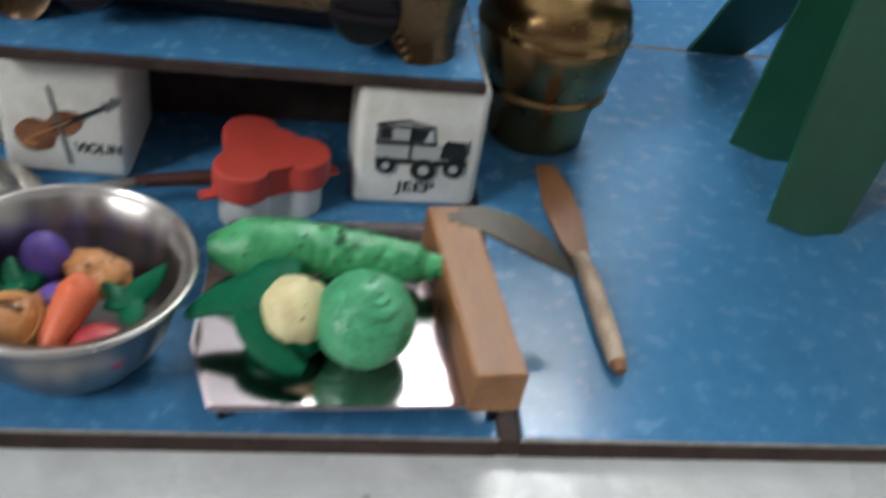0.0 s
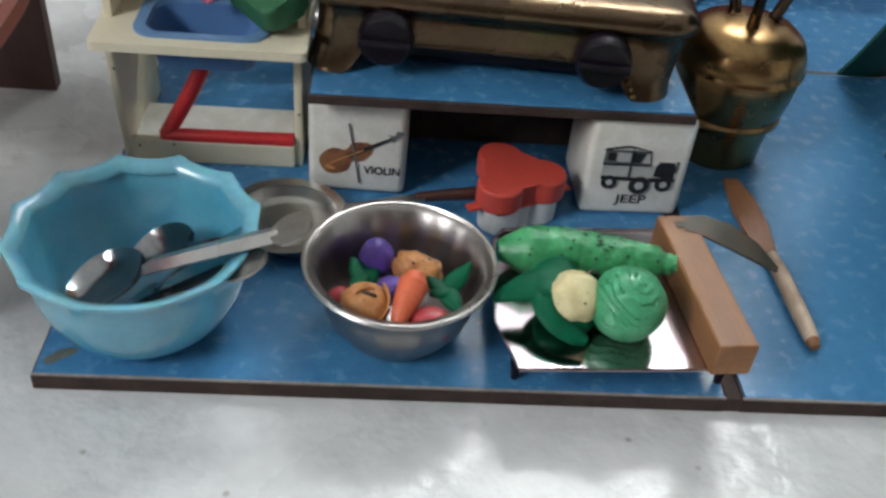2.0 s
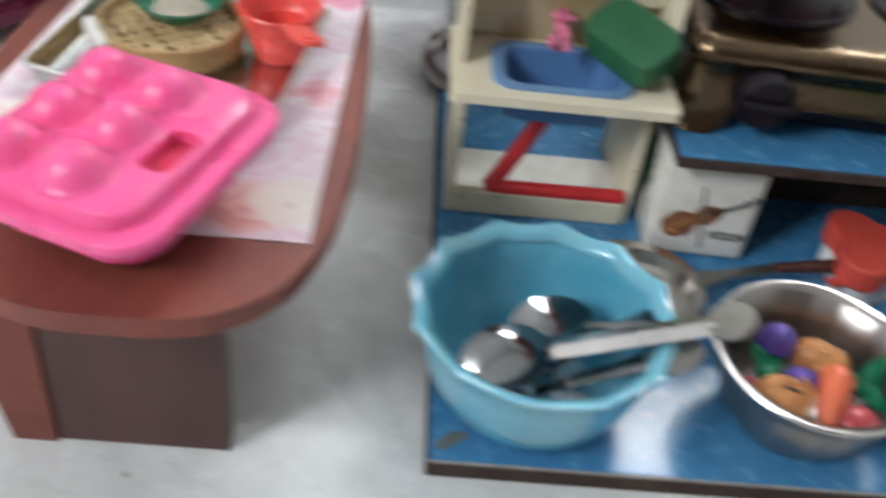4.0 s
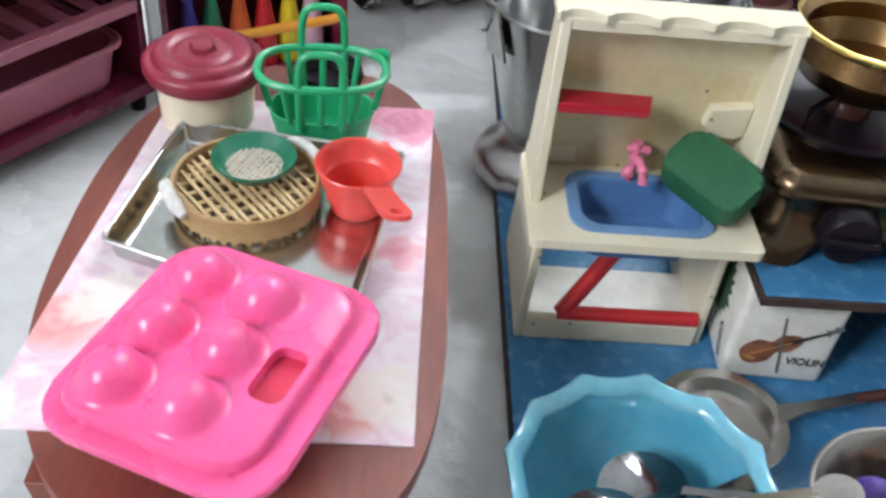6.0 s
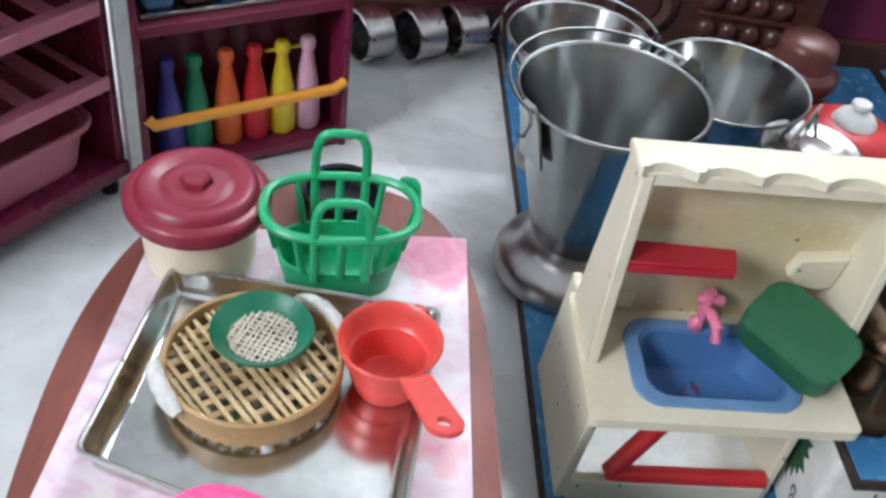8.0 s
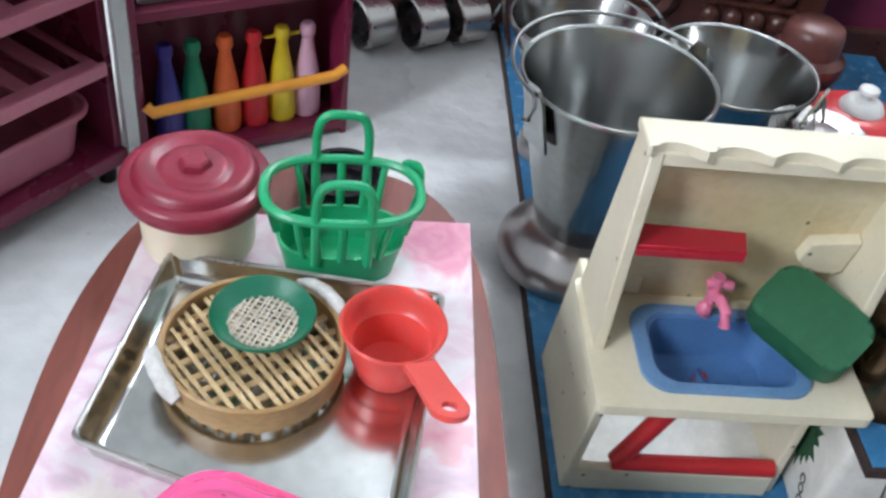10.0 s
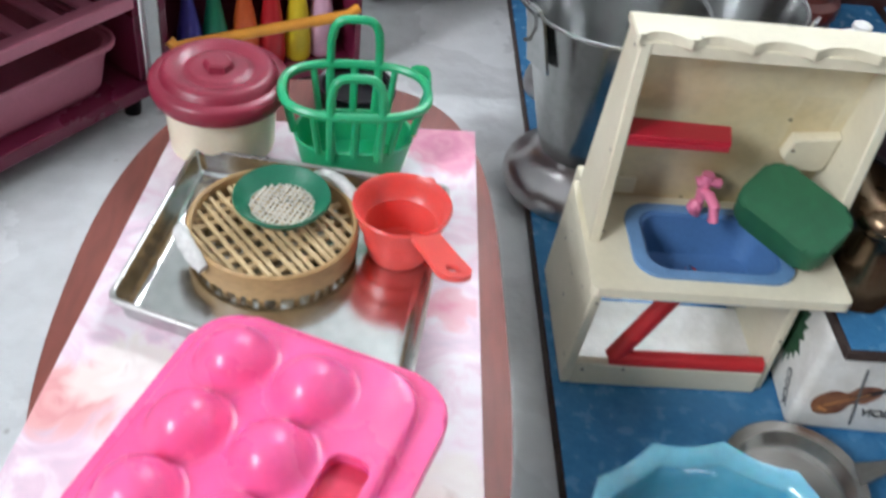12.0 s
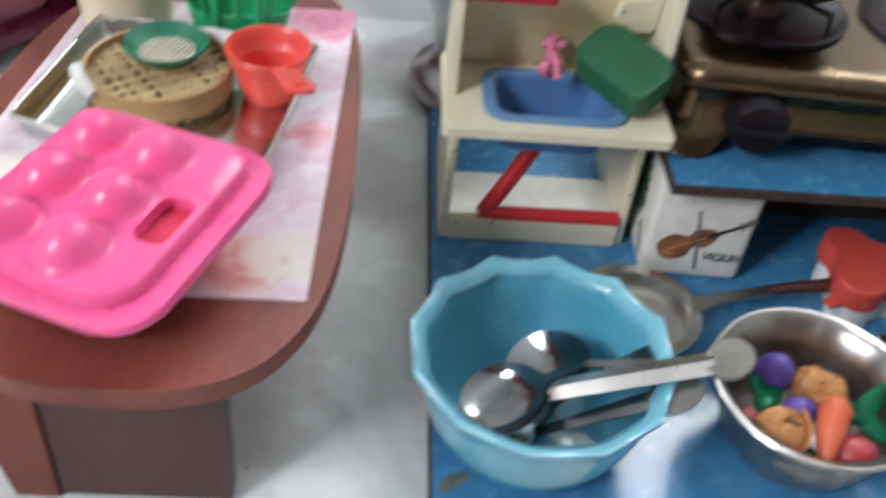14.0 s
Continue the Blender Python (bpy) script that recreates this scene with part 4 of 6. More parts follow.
def spoon(p0, p1, width, name="spoon", bowl_r=0.013, label="small dull steel spoon lying in the blue bowl", up=(0, 0, 1), rod=False, oval=False):
    """A spoon whose bowl is at p0 and whose handle ends at p1."""
    a, b = Vector(p0), Vector(p1)
    x = (b - a).normalized()
    z = Vector(up)
    z = (z - z.dot(x) * x).normalized()
    y = z.cross(x)
    m = Matrix((x, y, z)).transposed().to_4x4()
    ob = thing(name, Matrix.Translation(a) @ m, label, "spoon", "spoons in the blue bowl")
    bm = bmesh.new()
    rings = []
    nr, ns = 8, 32
    depth = (0.34 if rod else 0.42) * bowl_r
    long, wide, flat = (1.12, 1.04, 4) if rod else (1.25, 0.92, 2)
    for off in (0.0, -0.0008):
        for i in range(nr + 1):
            r = i / nr
            ring = []
            for k in range(ns):
                t = 2 * math.pi * k / ns
                px = bowl_r * long * r * math.cos(t)
                py = bowl_r * wide * r * math.sin(t) * (1 - 0.12 * math.cos(t))
                ring.append(bm.verts.new((px, py, -depth * (1 - r ** flat) + off)))
            rings.append(ring)
    top, low = rings[:nr + 1], rings[nr + 1:]
    for side in (top, low):
        for p, q in zip(side, side[1:]):
            for k in range(ns):
                bm.faces.new((p[k], p[(k + 1) % ns], q[(k + 1) % ns], q[k]))
    for k in range(ns):
        bm.faces.new((top[-1][k], top[-1][(k + 1) % ns], low[-1][(k + 1) % ns], low[-1][k]))
    bmesh.ops.remove_doubles(bm, verts=bm.verts, dist=1e-6)
    metal = M[SPOON_METAL.get(label, "spoon")]
    part("bowl", bm, metal, ob)
    length = (b - a).length
    if rod:
        # folded sheet handle: a shallow roof shaped section
        bm = bmesh.new()
        rows = []
        for px, w, lift in ((bowl_r * 1.05, 0.0034, -0.0004), (bowl_r * 1.35, 0.0050, 0.0010), (length * 0.55, 0.0053, 0.0012), (length - 0.006, 0.0055, 0.0010)):
            rows.append([bm.verts.new((px, py, lift + dz)) for py, dz in ((-w, -0.0014), (0.0, 0.0006), (w, -0.0014), (w * 0.9, -0.0022), (0.0, -0.0004), (-w * 0.9, -0.0022))])
        for p, q in zip(rows, rows[1:]):
            for k in range(6):
                bm.faces.new((p[k], p[(k + 1) % 6], q[(k + 1) % 6], q[k]))
        bm.faces.new(rows[0][::-1])
        bm.faces.new(rows[-1])
        part("handle", bm, M["steel"], ob, "folded steel handle", angle=20)
        part("handle_end", disc(0.0092, -0.0008, 0.0008, 28, length, 0), M["dull_steel"], ob, "flat round end", angle=30)
    else:
        part("handle", ribbon([(bowl_r * 1.1, 0, -0.0002), (bowl_r * 1.7, 0, 0.001), (length * 0.8, 0, 0.0016), (length, 0, 0.0005)], [width * 0.55, width * 0.45, width * 0.9, width], 0.0011), metal, ob)
        if oval:
            part("handle_end", moved(disc(1.0, -0.5, 0.5, 28), Matrix.Translation((length, 0, 0.0012)) @ Matrix.Diagonal((0.0110, 0.0080, 0.0014, 1))), M["dull_steel"], ob, "flat oval end")


blue_bowl()
spoon((0.0275, 0.0320, 0.0280), (0.1072, 0.0262, 0.0625), 0.009, "ladle", 0.0168, "steel ladle with a folded handle in the blue bowl", (-0.42, -0.05, 1), True)
spoon((0.0470, 0.0530, 0.0280), (0.0860, 0.0300, 0.0505), 0.0065, "spoon", 0.0155, up=(-0.35, -0.2, 1))
spoon((0.0285, 0.0215, 0.0135), (0.0890, 0.0200, 0.0470), 0.009, "spoon", 0.0120, up=(-0.3, -0.1, 1), oval=True)
spoon((0.0370, 0.0330, 0.0120), (0.0840, 0.0420, 0.0470), 0.010, "spoon", 0.0120, up=(-0.3, 0.3, 1))
spoon((0.0540, 0.0165, 0.0215), (0.0480, 0.0440, 0.0130), 0.009, "spoon", 0.0100, "small clear plastic spoon in the blue bowl", (0.2, -0.3, 1))

# ---- steel bowl with clay vegetables ----
def steel_bowl():
    ob = thing("steel_bowl", pose(0.1525, 0.0375, 0), "small stainless steel bowl with fluted sides holding clay vegetables", "bowl")
    prof = [(0, 0), (0.0225, 0.0), (0.025, 0.0015), (0.033, 0.012), (0.0375, 0.026), (0.0391, 0.0352), (0.0422, 0.0375), (0.0434, 0.0386), (0.0426, 0.0396), (0.0383, 0.0377),
            (0.0366, 0.026), (0.032, 0.0125), (0.0245, 0.0035), (0.0, 0.003)]
    def wave(a, i):
        z = prof[i][1]
        k = math.exp(-((z - 0.021) / 0.012) ** 2)
        return 0.965 * (1 - 0.042 * k * (1 - abs(math.sin(8 * a)))), 0.0
    part("body", lathe(prof, 126, wave), M["bowl_steel"], ob, angle=60)
    part("rim", tube([(0.0414 * math.cos(2 * math.pi * k / 64), 0.0414 * math.sin(2 * math.pi * k / 64), 0.0388) for k in range(65)], 0.0013, 8, caps=False), M["steel"], ob, "rolled bright rim")


def clay(name, bm, material, m, label, group="clay vegetables in the steel bowl"):
    ob = part(name, bm, M[material])
    ob.matrix_world = m
    tagged(ob, label, "clay vegetable", group)
    return ob


steel_bowl()
clay("eggplant", blob(0.0082, 0.0082, 0.0125, 0.05, 1.4, 1), "purple", pose(0.1425, 0.0535, 0.0265, 24, -6, 0), "purple clay eggplant in the steel bowl")
clay("eggplant", blob(0.0075, 0.0065, 0.0065, 0.05, 1.4, 2), "purple", pose(0.1500, 0.0360, 0.0230), "small purple clay eggplant in the steel bowl")
potato = clay("potato", blob(0.0118, 0.0080, 0.0078, 0.22, 2.0, 3), "tan", pose(0.1605, 0.0470, 0.0262, 0, 12, -18), "tan clay potato with a dark eye")
for x, y, z in ((0.0035, 0.0015, 0.0073), (-0.0022, -0.0040, 0.0066)):
    part("eye", blob(0.0009, 0.0007, 0.0006, 0.1, 2, 1, 2), M["dark_clay"], potato, "dark eye", Matrix.Translation((x, y, z)))
onion = clay("onion", blob(0.0112, 0.0105, 0.0095, 0.08, 1.6, 4), "tan", pose(0.1380, 0.0240, 0.0240, 20, 0, 15), "tan clay onion with a pinched top")
part("pinch", blob(0.0036, 0.0010, 0.0011, 0.2, 2, 3, 3), M["dark_clay"], onion, "pinched slit, its shade put in as dark clay", Matrix.Translation((0.0012, 0.0005, 0.0094)) @ Matrix.Rotation(radians(-28), 4, "Z"))
part("fold", tube(bend((-0.0050, 0.0020, 0.0088), (-0.002, 0.0052, 0.0108), (0.0040, 0.0030, 0.0090)), 0.0014, 8, [0.3, 0.7, 0.9, 1, 1, 1, 1, 0.9, 0.7, 0.3]), M["tan"], onion, "rolled clay fold")
part("peel", petal(bend((0.0035, -0.0100, 0.0035), (0.0125, -0.0050, 0.0062), (0.0085, 0.0060, 0.0078)), [0.002, 0.003, 0.0036, 0.004, 0.004, 0.004, 0.004, 0.0036, 0.003, 0.0015], 0.0014, (0, 0, 1)), M["tan"], onion, "thin peel edge")
clay("carrot", tube([(0.0, 0.0, 0.0), (0.0, 0.006, 0.002), (0.001, 0.014, 0.0055), (0.002, 0.021, 0.009), (0.002, 0.0255, 0.0105)], 0.0068, 16, [0.25, 0.6, 0.85, 1.0, 0.6]), "carrot",
     pose(0.1515, 0.0080, 0.0255, 0, 0, -14), "orange clay carrot resting on the others")
clay("radish", blob(0.0100, 0.0085, 0.0075, 0.06, 1.6, 6), "radish", pose(0.1660, 0.0155, 0.0225), "red clay radish in the steel bowl")
clay("radish", blob(0.0070, 0.0065, 0.0060, 0.06, 1.6, 7), "radish", pose(0.1275, 0.0325, 0.0190), "dark red clay radish in the steel bowl")


def sprig(arms, w, thick):
    bms = []
    for a, r, rise in arms:
        c, q = math.cos(radians(a)), math.sin(radians(a))
        bms.append(petal(bend((-0.001 * c, -0.001 * q, 0.0), (0.5 * r * c, 0.5 * r * q, rise * 0.2), (r * c, r * q, rise)), [w * f for f in (0.7, 0.95, 1.1, 1.15, 1.1, 1.0, 0.85, 0.65, 0.45, 0.15)], thick, (-q, c, 0.2)))
    return join(*bms)


clay("leaf_sprig", sprig(((48, 0.0165, 0.006), (150, 0.0100, 0.003), (-65, 0.0130, -0.002), (-150, 0.0080, 0.001)), 0.0082, 0.0045), "leaf_clay", pose(0.1728, 0.0312, 0.0285), "dark green clay leaf sprig")
clay("leaf_sprig", sprig(((120, 0.0105, 0.004), (30, 0.0085, 0.001), (-120, 0.0080, 0.0)), 0.0080, 0.0048), "leaf_clay", pose(0.1365, 0.0405, 0.0255), "dark green clay leaf sprig")
clay("leaf_sprig", sprig(((200, 0.0090, 0.001), (300, 0.0085, 0.0), (80, 0.0070, 0.0)), 0.0075, 0.0045), "leaf_clay", pose(0.1500, 0.0150, 0.0175), "dark green clay leaf under the carrot")


# ---- small frying pan ----
def pan():
    ob = thing("frying_pan", pose(0.0965, 0.105, 0), "small worn steel frying pan behind the bowls", "pan")
    part("body", lathe([(0, 0), (0.0225, 0.0), (0.0243, 0.0012), (0.0266, 0.0080), (0.0308, 0.0090), (0.0310, 0.0097), (0.0258, 0.0094), (0.0238, 0.0030), (0.0, 0.0018)], 56), M["pan_steel"], ob)
    d = Vector((0.0965, 0.018, 0)).normalized()
    part("handle", ribbon([d * 0.0262 + Vector((0, 0, 0.0082)), d * 0.040 + Vector((0, 0, 0.0115)), d * 0.070 + Vector((0, 0, 0.0150))], [0.012, 0.0062, 0.0058], 0.0016, (0, 1, 0)), M["dull_steel"], ob)
    part("grip", tube([d * 0.066 + Vector((0, 0, 0.0148)), d * 0.080 + Vector((0, 0, 0.0153)), d * 0.1005 + Vector((0, 0, 0.0150))], 0.0034, 12, [0.8, 0.9, 1.1]), M["brown"], ob, "dark brown grip")


pan()


# ---- clover shaped box with a red lid ----
def clover(r, d, n=18):
    pts = []
    for c in (90, 210, 330):
        cx, cy = d * math.cos(radians(c)), d * math.sin(radians(c))
        for k in range(n + 1):
            a = radians(c - 112 + 224 * k / n)
            pts.append((cx + r * math.cos(a), cy + r * math.sin(a)))
    return pts


def clover_box():
    ob = thing("clover_box", pose(0.2120, 0.1290, 0, 0, 0, 26), "white clover shaped plastic box with a red lid", "box")
    part("body", prism(clover(0.0106, 0.0134), 0, 0.018, 0.001), M["white"], ob)
    lid = part("lid", prism(clover(0.0120, 0.0150), 0.0146, 0.0274, 0.0014), M["redlid"], ob, "coral red lid")
    part("tab", box(-0.031, -0.018, -0.010, -0.004, 0.0148, 0.0162, 0.0004), M["redlid"], lid)
    part("tab", box(0.018, 0.029, -0.012, -0.006, 0.0148, 0.0162, 0.0004), M["redlid"], lid)


clover_box()


# ---- mirror tray with clay vegetables and the cutter ----
def tin_tray():
    ob = thing("tin_tray", pose(0.2525, 0.038, 0), "shiny tin tray with cut corners on short dark legs", "tray")
    pts = [(-0.0500, -0.0468), (0.0440, -0.0425), (0.0475, -0.0350), (0.0440, 0.046), (0.038, 0.052), (-0.050, 0.046), (-0.0555, 0.038), (-0.0580, -0.0190)]
    part("plate", prism(pts, 0.0212, 0.0224, 0.0003), M["tin"], ob)
    edge = [(x, y, 0.0226) for x, y in pts] + [(pts[0][0], pts[0][1], 0.0226)]
    part("rolled_edge", tube(edge, 0.0007, 6, caps=False), M["tin"], ob)
    for x, y in ((-0.048, -0.030), (0.0435, -0.028), (-0.048, 0.038), (0.038, 0.042)):
        part("leg", lathe([(0.0, 0.0), (0.0016, 0.0), (0.0042, 0.0212), (0.0, 0.0212)], 14, centre=(x, y)), M["black"], ob, "short black leg")


def cucumber():
    n = 26
    pts, tp = [], []
    for k in range(n + 1):
        u = k / n
        pts.append((0.1965 + 0.0790 * u, 0.0535 + 0.003 * math.sin(3 * u) - 0.004 * u, 0.0345 - 0.001 * u))
        tp.append(min(1.0, 0.25 + 4.5 * u) ** 0.7 * (1 - 0.42 * max(0, u - 0.35) / 0.65) * (1.0 if u < 0.95 else 0.72))
    bm = tube(pts, 0.0115, 32, tp)
    bmesh.ops.subdivide_edges(bm, edges=bm.edges[:], cuts=3, use_grid_fill=True)
    # soft lumps
    for v in bm.verts:
        u = (v.co.x - 0.1965) / 0.0790
        lump = 0.0007 * noise.noise(v.co * 130) + 0.0006 * min(1.0, max(0.0, 2.2 * u)) * noise.noise(v.co * 330)
        out = Vector((0, v.co.y - 0.0535, v.co.z - 0.0342))
        v.co += (out.normalized() if out.length > 1e-5 else Vector((0, 0, 1))) * lump
    ob = part("cucumber", bm, M["green_clay"])
    tagged(ob, "pitted green painted clay gourd lying on the tin tray", "clay vegetable")
    rnd = random.Random(6)
    for k in range(24):
        u, a = 0.16 + 0.62 * rnd.random(), radians(rnd.uniform(25, 165))
        i = int(u * n)
        r = 0.0115 * tp[i] + 0.0001
        x, y, z = pts[i][0] + rnd.uniform(0, 0.003), pts[i][1] - r * math.cos(a), pts[i][2] + r * math.sin(a)
        # each pit is a dark blob: its shade is put in as colour
        part("pit_shade", blob(rnd.uniform(0.0006, 0.0017), 0.0006, 0.0005, 0.4, 3, k, 2), M["pit_shade"], ob, "", Matrix.Translation((x, y, z)) @ Matrix.Rotation(radians(90) - a, 4, "X") @ Matrix.Rotation(rnd.uniform(-0.6, 0.9), 4, "Z"))
    part("stalk", moved(blob(0.0038, 0.0042, 0.0042, 0.15, 2, 3), Matrix.Translation((0.2775, 0.0495, 0.0345))), M["green_clay"], ob)


def cabbage():
    ob = thing("cabbage", pose(0.2495, 0.0180, 0.0224), "pale green clay cabbage with carved leaf lines on the tin tray", "clay vegetable")
    bm = bmesh.new()
    bmesh.ops.create_icosphere(bm, subdivisions=6, radius=1)
    heart = Vector((0.22, -0.22, 0.95)).normalized()
    right = heart.cross(Vector((0, 1, 0))).normalized()
    up = right.cross(heart)
    for v in bm.verts:
        p = v.co.copy()
        # leaf edges wind outwards round the heart, broken into overlapping strips
        r = math.acos(max(-1.0, min(1.0, p.dot(heart))))
        turn = math.atan2(p.dot(up), p.dot(right)) / (2 * math.pi)
        wind = r / 0.24 - turn * 2 + 1.15 * noise.noise(p * 1.5) + 0.25 * noise.noise(p * 5)
        f = wind - math.floor(wind)
        line = max(0.0, 1 - min(f, 1 - f) / 0.13)
        mask = max(0.0, min(1.0, 0.75 + 2.2 * noise.noise(p * 2.1 + Vector((4, 2, 1)))))
        k = 1 + 0.028 * f - 0.075 * line * mask * min(1.0, max(0.0, p.z + 0.6)) + 0.025 * noise.noise(p * 2.2) + 0.010 * noise.noise(p * 9)
        v.co = Vector((p.x * 0.0160, p.y * 0.0160, min(max(p.z, -0.92), 0.9 + 0.1 * p.z) * 0.0158)) * k
    part("head", moved(bm, Matrix.Translation((0, 0, 0.0147))), M["cabbage"], ob)


def cauliflower():
    ob = thing("cauliflower", pose(0.2232, 0.0222, 0.0208), "cream clay cauliflower in dark green leaves on the tin tray", "clay vegetable")
    bm = blob(0.0116, 0.0124, 0.0118, 0.08, 1.8, 12, 4)
    part("curd", moved(bm, Matrix.Translation((0.0040, -0.0004, 0.0152)) @ Matrix.Rotation(radians(-16), 4, "Z")), M["cauli"], ob)
    for (x, y, z), turn, size in (((0.0092, 0.0050, 0.0246), 38, 0.0036),):
        part("slit", blob(size, 0.0009, 0.0012, 0.3, 3, 2, 2), M["dark_clay"], ob, "slit in the curd, its shade put in as dark clay", Matrix.Translation((x, y, z)) @ Matrix.Rotation(radians(turn), 4, "Z"))
    for x, y, z in ((0.0062, -0.0105, 0.0212),):
        part("pit_shade", blob(0.0007, 0.0006, 0.0005, 0.2, 2, 1, 2), M["dark_clay"], ob, "small pit, its shade put in as dark clay", Matrix.Translation((x, y, z)))
    wrap = (((-0.0085, -0.004, 0.0180), (-0.0070, 0.010, 0.0205), (0.0030, 0.0215, 0.0180), (1, -0.3, 0.05), 0.0135, (0.35, 0.8, 1.0, 1.08, 1.1, 1.08, 1.02, 0.92, 0.75, 0.35)),
            ((-0.0030, 0.004, 0.0195), (-0.0180, 0.0040, 0.0180), (-0.0305, -0.0015, 0.0125), (0.1, 1, 0.2), 0.0145, (1.1, 1.15, 1.1, 1.0, 0.9, 0.8, 0.68, 0.54, 0.4, 0.2)),
            ((-0.0075, 0.006, 0.0195), (-0.0170, -0.0135, 0.0140), (0.0075, -0.0200, 0.0085), (1, 0.45, 0.2), 0.0080, (1.3, 1.3, 1.2, 1.1, 1.05, 1.0, 1.0, 0.98, 0.9, 0.5)))
    for a, b, c, side, w, fs in wrap:
        part("leaf", petal(bend(a, b, c), [1.2 * w * f for f in fs], 0.0038, side), M["leaf_clay"], ob, "dark green clay leaf", angle=80)
    part("stem", blob(0.0134, 0.0132, 0.0075, 0.06, 2, 5, 4), M["leaf_clay"], ob, "dark green leaf cup below the curd", Matrix.Translation((0.002, -0.001, 0.0082)))


def cutter():
    ob = thing("vegetable_cutter", pose(0.2870, 0.0365, 0.0224, 0, 0, 5.5), "wooden footed vegetable cutter with a dark iron blade", "cutter")
    bm = box(-0.0088, 0.0088, -0.0440, 0.0440, 0, 0.0165, 0.0010, 2)
    part("base", bm, M["wood"], ob, "pale brown wooden base")
    part("notch", box(-0.002, 0.004, 0.034, 0.039, 0.0163, 0.0171, 0.0004), M["blade"], ob, "iron socket")
    prof = [(0.002, 0.036, 0.0172), (0.010, 0.035, 0.0172), (0.022, 0.030, 0.0150), (0.034, 0.024, 0.0100), (0.045, 0.017, 0.0040)]
    part("blade", ribbon(prof, [0.008, 0.0125, 0.0155, 0.0125, 0.003], 0.0012, (0.3, 0.95, 0.2)), M["blade"], ob, "curved dark iron blade")


def spatula():
    ob = thing("spatula", pose(0.344, 0.095, 0.0), "small wooden spatula with a worn pale handle on the board", "spatula")
    bl = [(-0.0075, 0.068), (0.0015, 0.069), (0.0062, 0.050), (0.0078, 0.028), (0.0065, 0.008), (0.0035, -0.003), (-0.0015, -0.003), (-0.0055, 0.012), (-0.0085, 0.040)]
    part("blade", moved(prism(bl, 0.0006, 0.0032, 0.0008), Matrix.Rotation(radians(2), 4, "X")), M["spatula_wood"], ob, "brown wooden blade")
    part("handle", tube([(0.001, 0.001, 0.0040), (0.002, -0.015, 0.0044), (0.0026, -0.045, 0.0042), (0.003, -0.0605, 0.0038)], 0.0042, 12, [0.85, 1.0, 1.0, 0.85]), M["handle_wood"], ob, "worn pale handle")
    part("tip", tube([(0.003, -0.060, 0.0038), (0.003, -0.0645, 0.0034)], 0.0036, 12, [1.0, 0.6]), M["spatula_wood"], ob, "dark tip")


tin_tray()
cucumber()
cabbage()
cauliflower()
cutter()
spatula()


# ---- green leaved stand beside the board ----
def green_stand():
    ob = thing("green_stand", pose(0.515, 0.200, 0), "bottle green plastic stand with flat splayed legs", "stand")
    # a wide unseen domed top, added to shade the board, carried by flat legs
    part("top", moved(lathe([(0, 0.0), (0.115, 0.0), (0.172, 0.006), (0.168, 0.014), (0.110, 0.034), (0, 0.050)], 56), Matrix.Translation((0.075, 0.0, 0.232))), M["plantgreen"], ob, "unseen domed green top added to shade the board")
    for tip, w, side in (((-0.042, 0.106), 0.040, (1, 0.16, 0)), ((-0.0515, -0.0095), 0.0425, (1, -0.09, 0)), ((-0.0570, -0.0740), 0.0405, (1, 0.18, 0)), ((0.06, -0.08), 0.040, (1, 0.5, 0)), ((0.09, 0.02), 0.040, (0.1, 1, 0)), ((0.05, 0.10), 0.040, (1, -0.5, 0))):
        v = Vector((tip[0], tip[1], 0))
        pts = [(v.x * f, v.y * f, z) for f, z in ((1.0, 0.0006), (0.90, 0.018), (0.77, 0.045), (0.62, 0.080), (0.44, 0.140), (0.26, 0.234))]
        part("leg", ribbon(pts, [w, w * 1.12, w * 1.28, w * 1.4, w * 1.5, w * 1.5], 0.0024, side), M["plantgreen"], ob, "flat green leg")


def eggplant_far():
    ob = part("eggplant", blob(0.014, 0.020, 0.013, 0.04, 1.2, 21), M["purple"])
    ob.matrix_world = pose(0.548, 0.352, 0.0128)
    tagged(ob, "dark purple clay eggplant on the blue board", "clay vegetable")


def white_strip():
    ob = part("plastic_strip", ribbon(bend((0.366, 0.395, 0.0012), (0.385, 0.425, 0.010), (0.432, 0.452, 0.0030)), [0.007, 0.008, 0.009, 0.010, 0.010, 0.010, 0.009, 0.009, 0.008, 0.007], 0.0022, (0.6, -0.8, 0)), M["white"])
    tagged(ob, "bent strip of white plastic lying on the blue board", "plastic strip")


green_stand()
eggplant_far()
white_strip()


# ---- oval stool and what stands on it ----
TOP = 0.088


def super_oval(hx, hy, n, k=72):
    pts = []
    for i in range(k):
        a = 2 * math.pi * i / k
        c, s = math.cos(a), math.sin(a)
        pts.append((hx * math.copysign(abs(c) ** (2 / n), c), hy * math.copysign(abs(s) ** (2 / n), s)))
    return pts


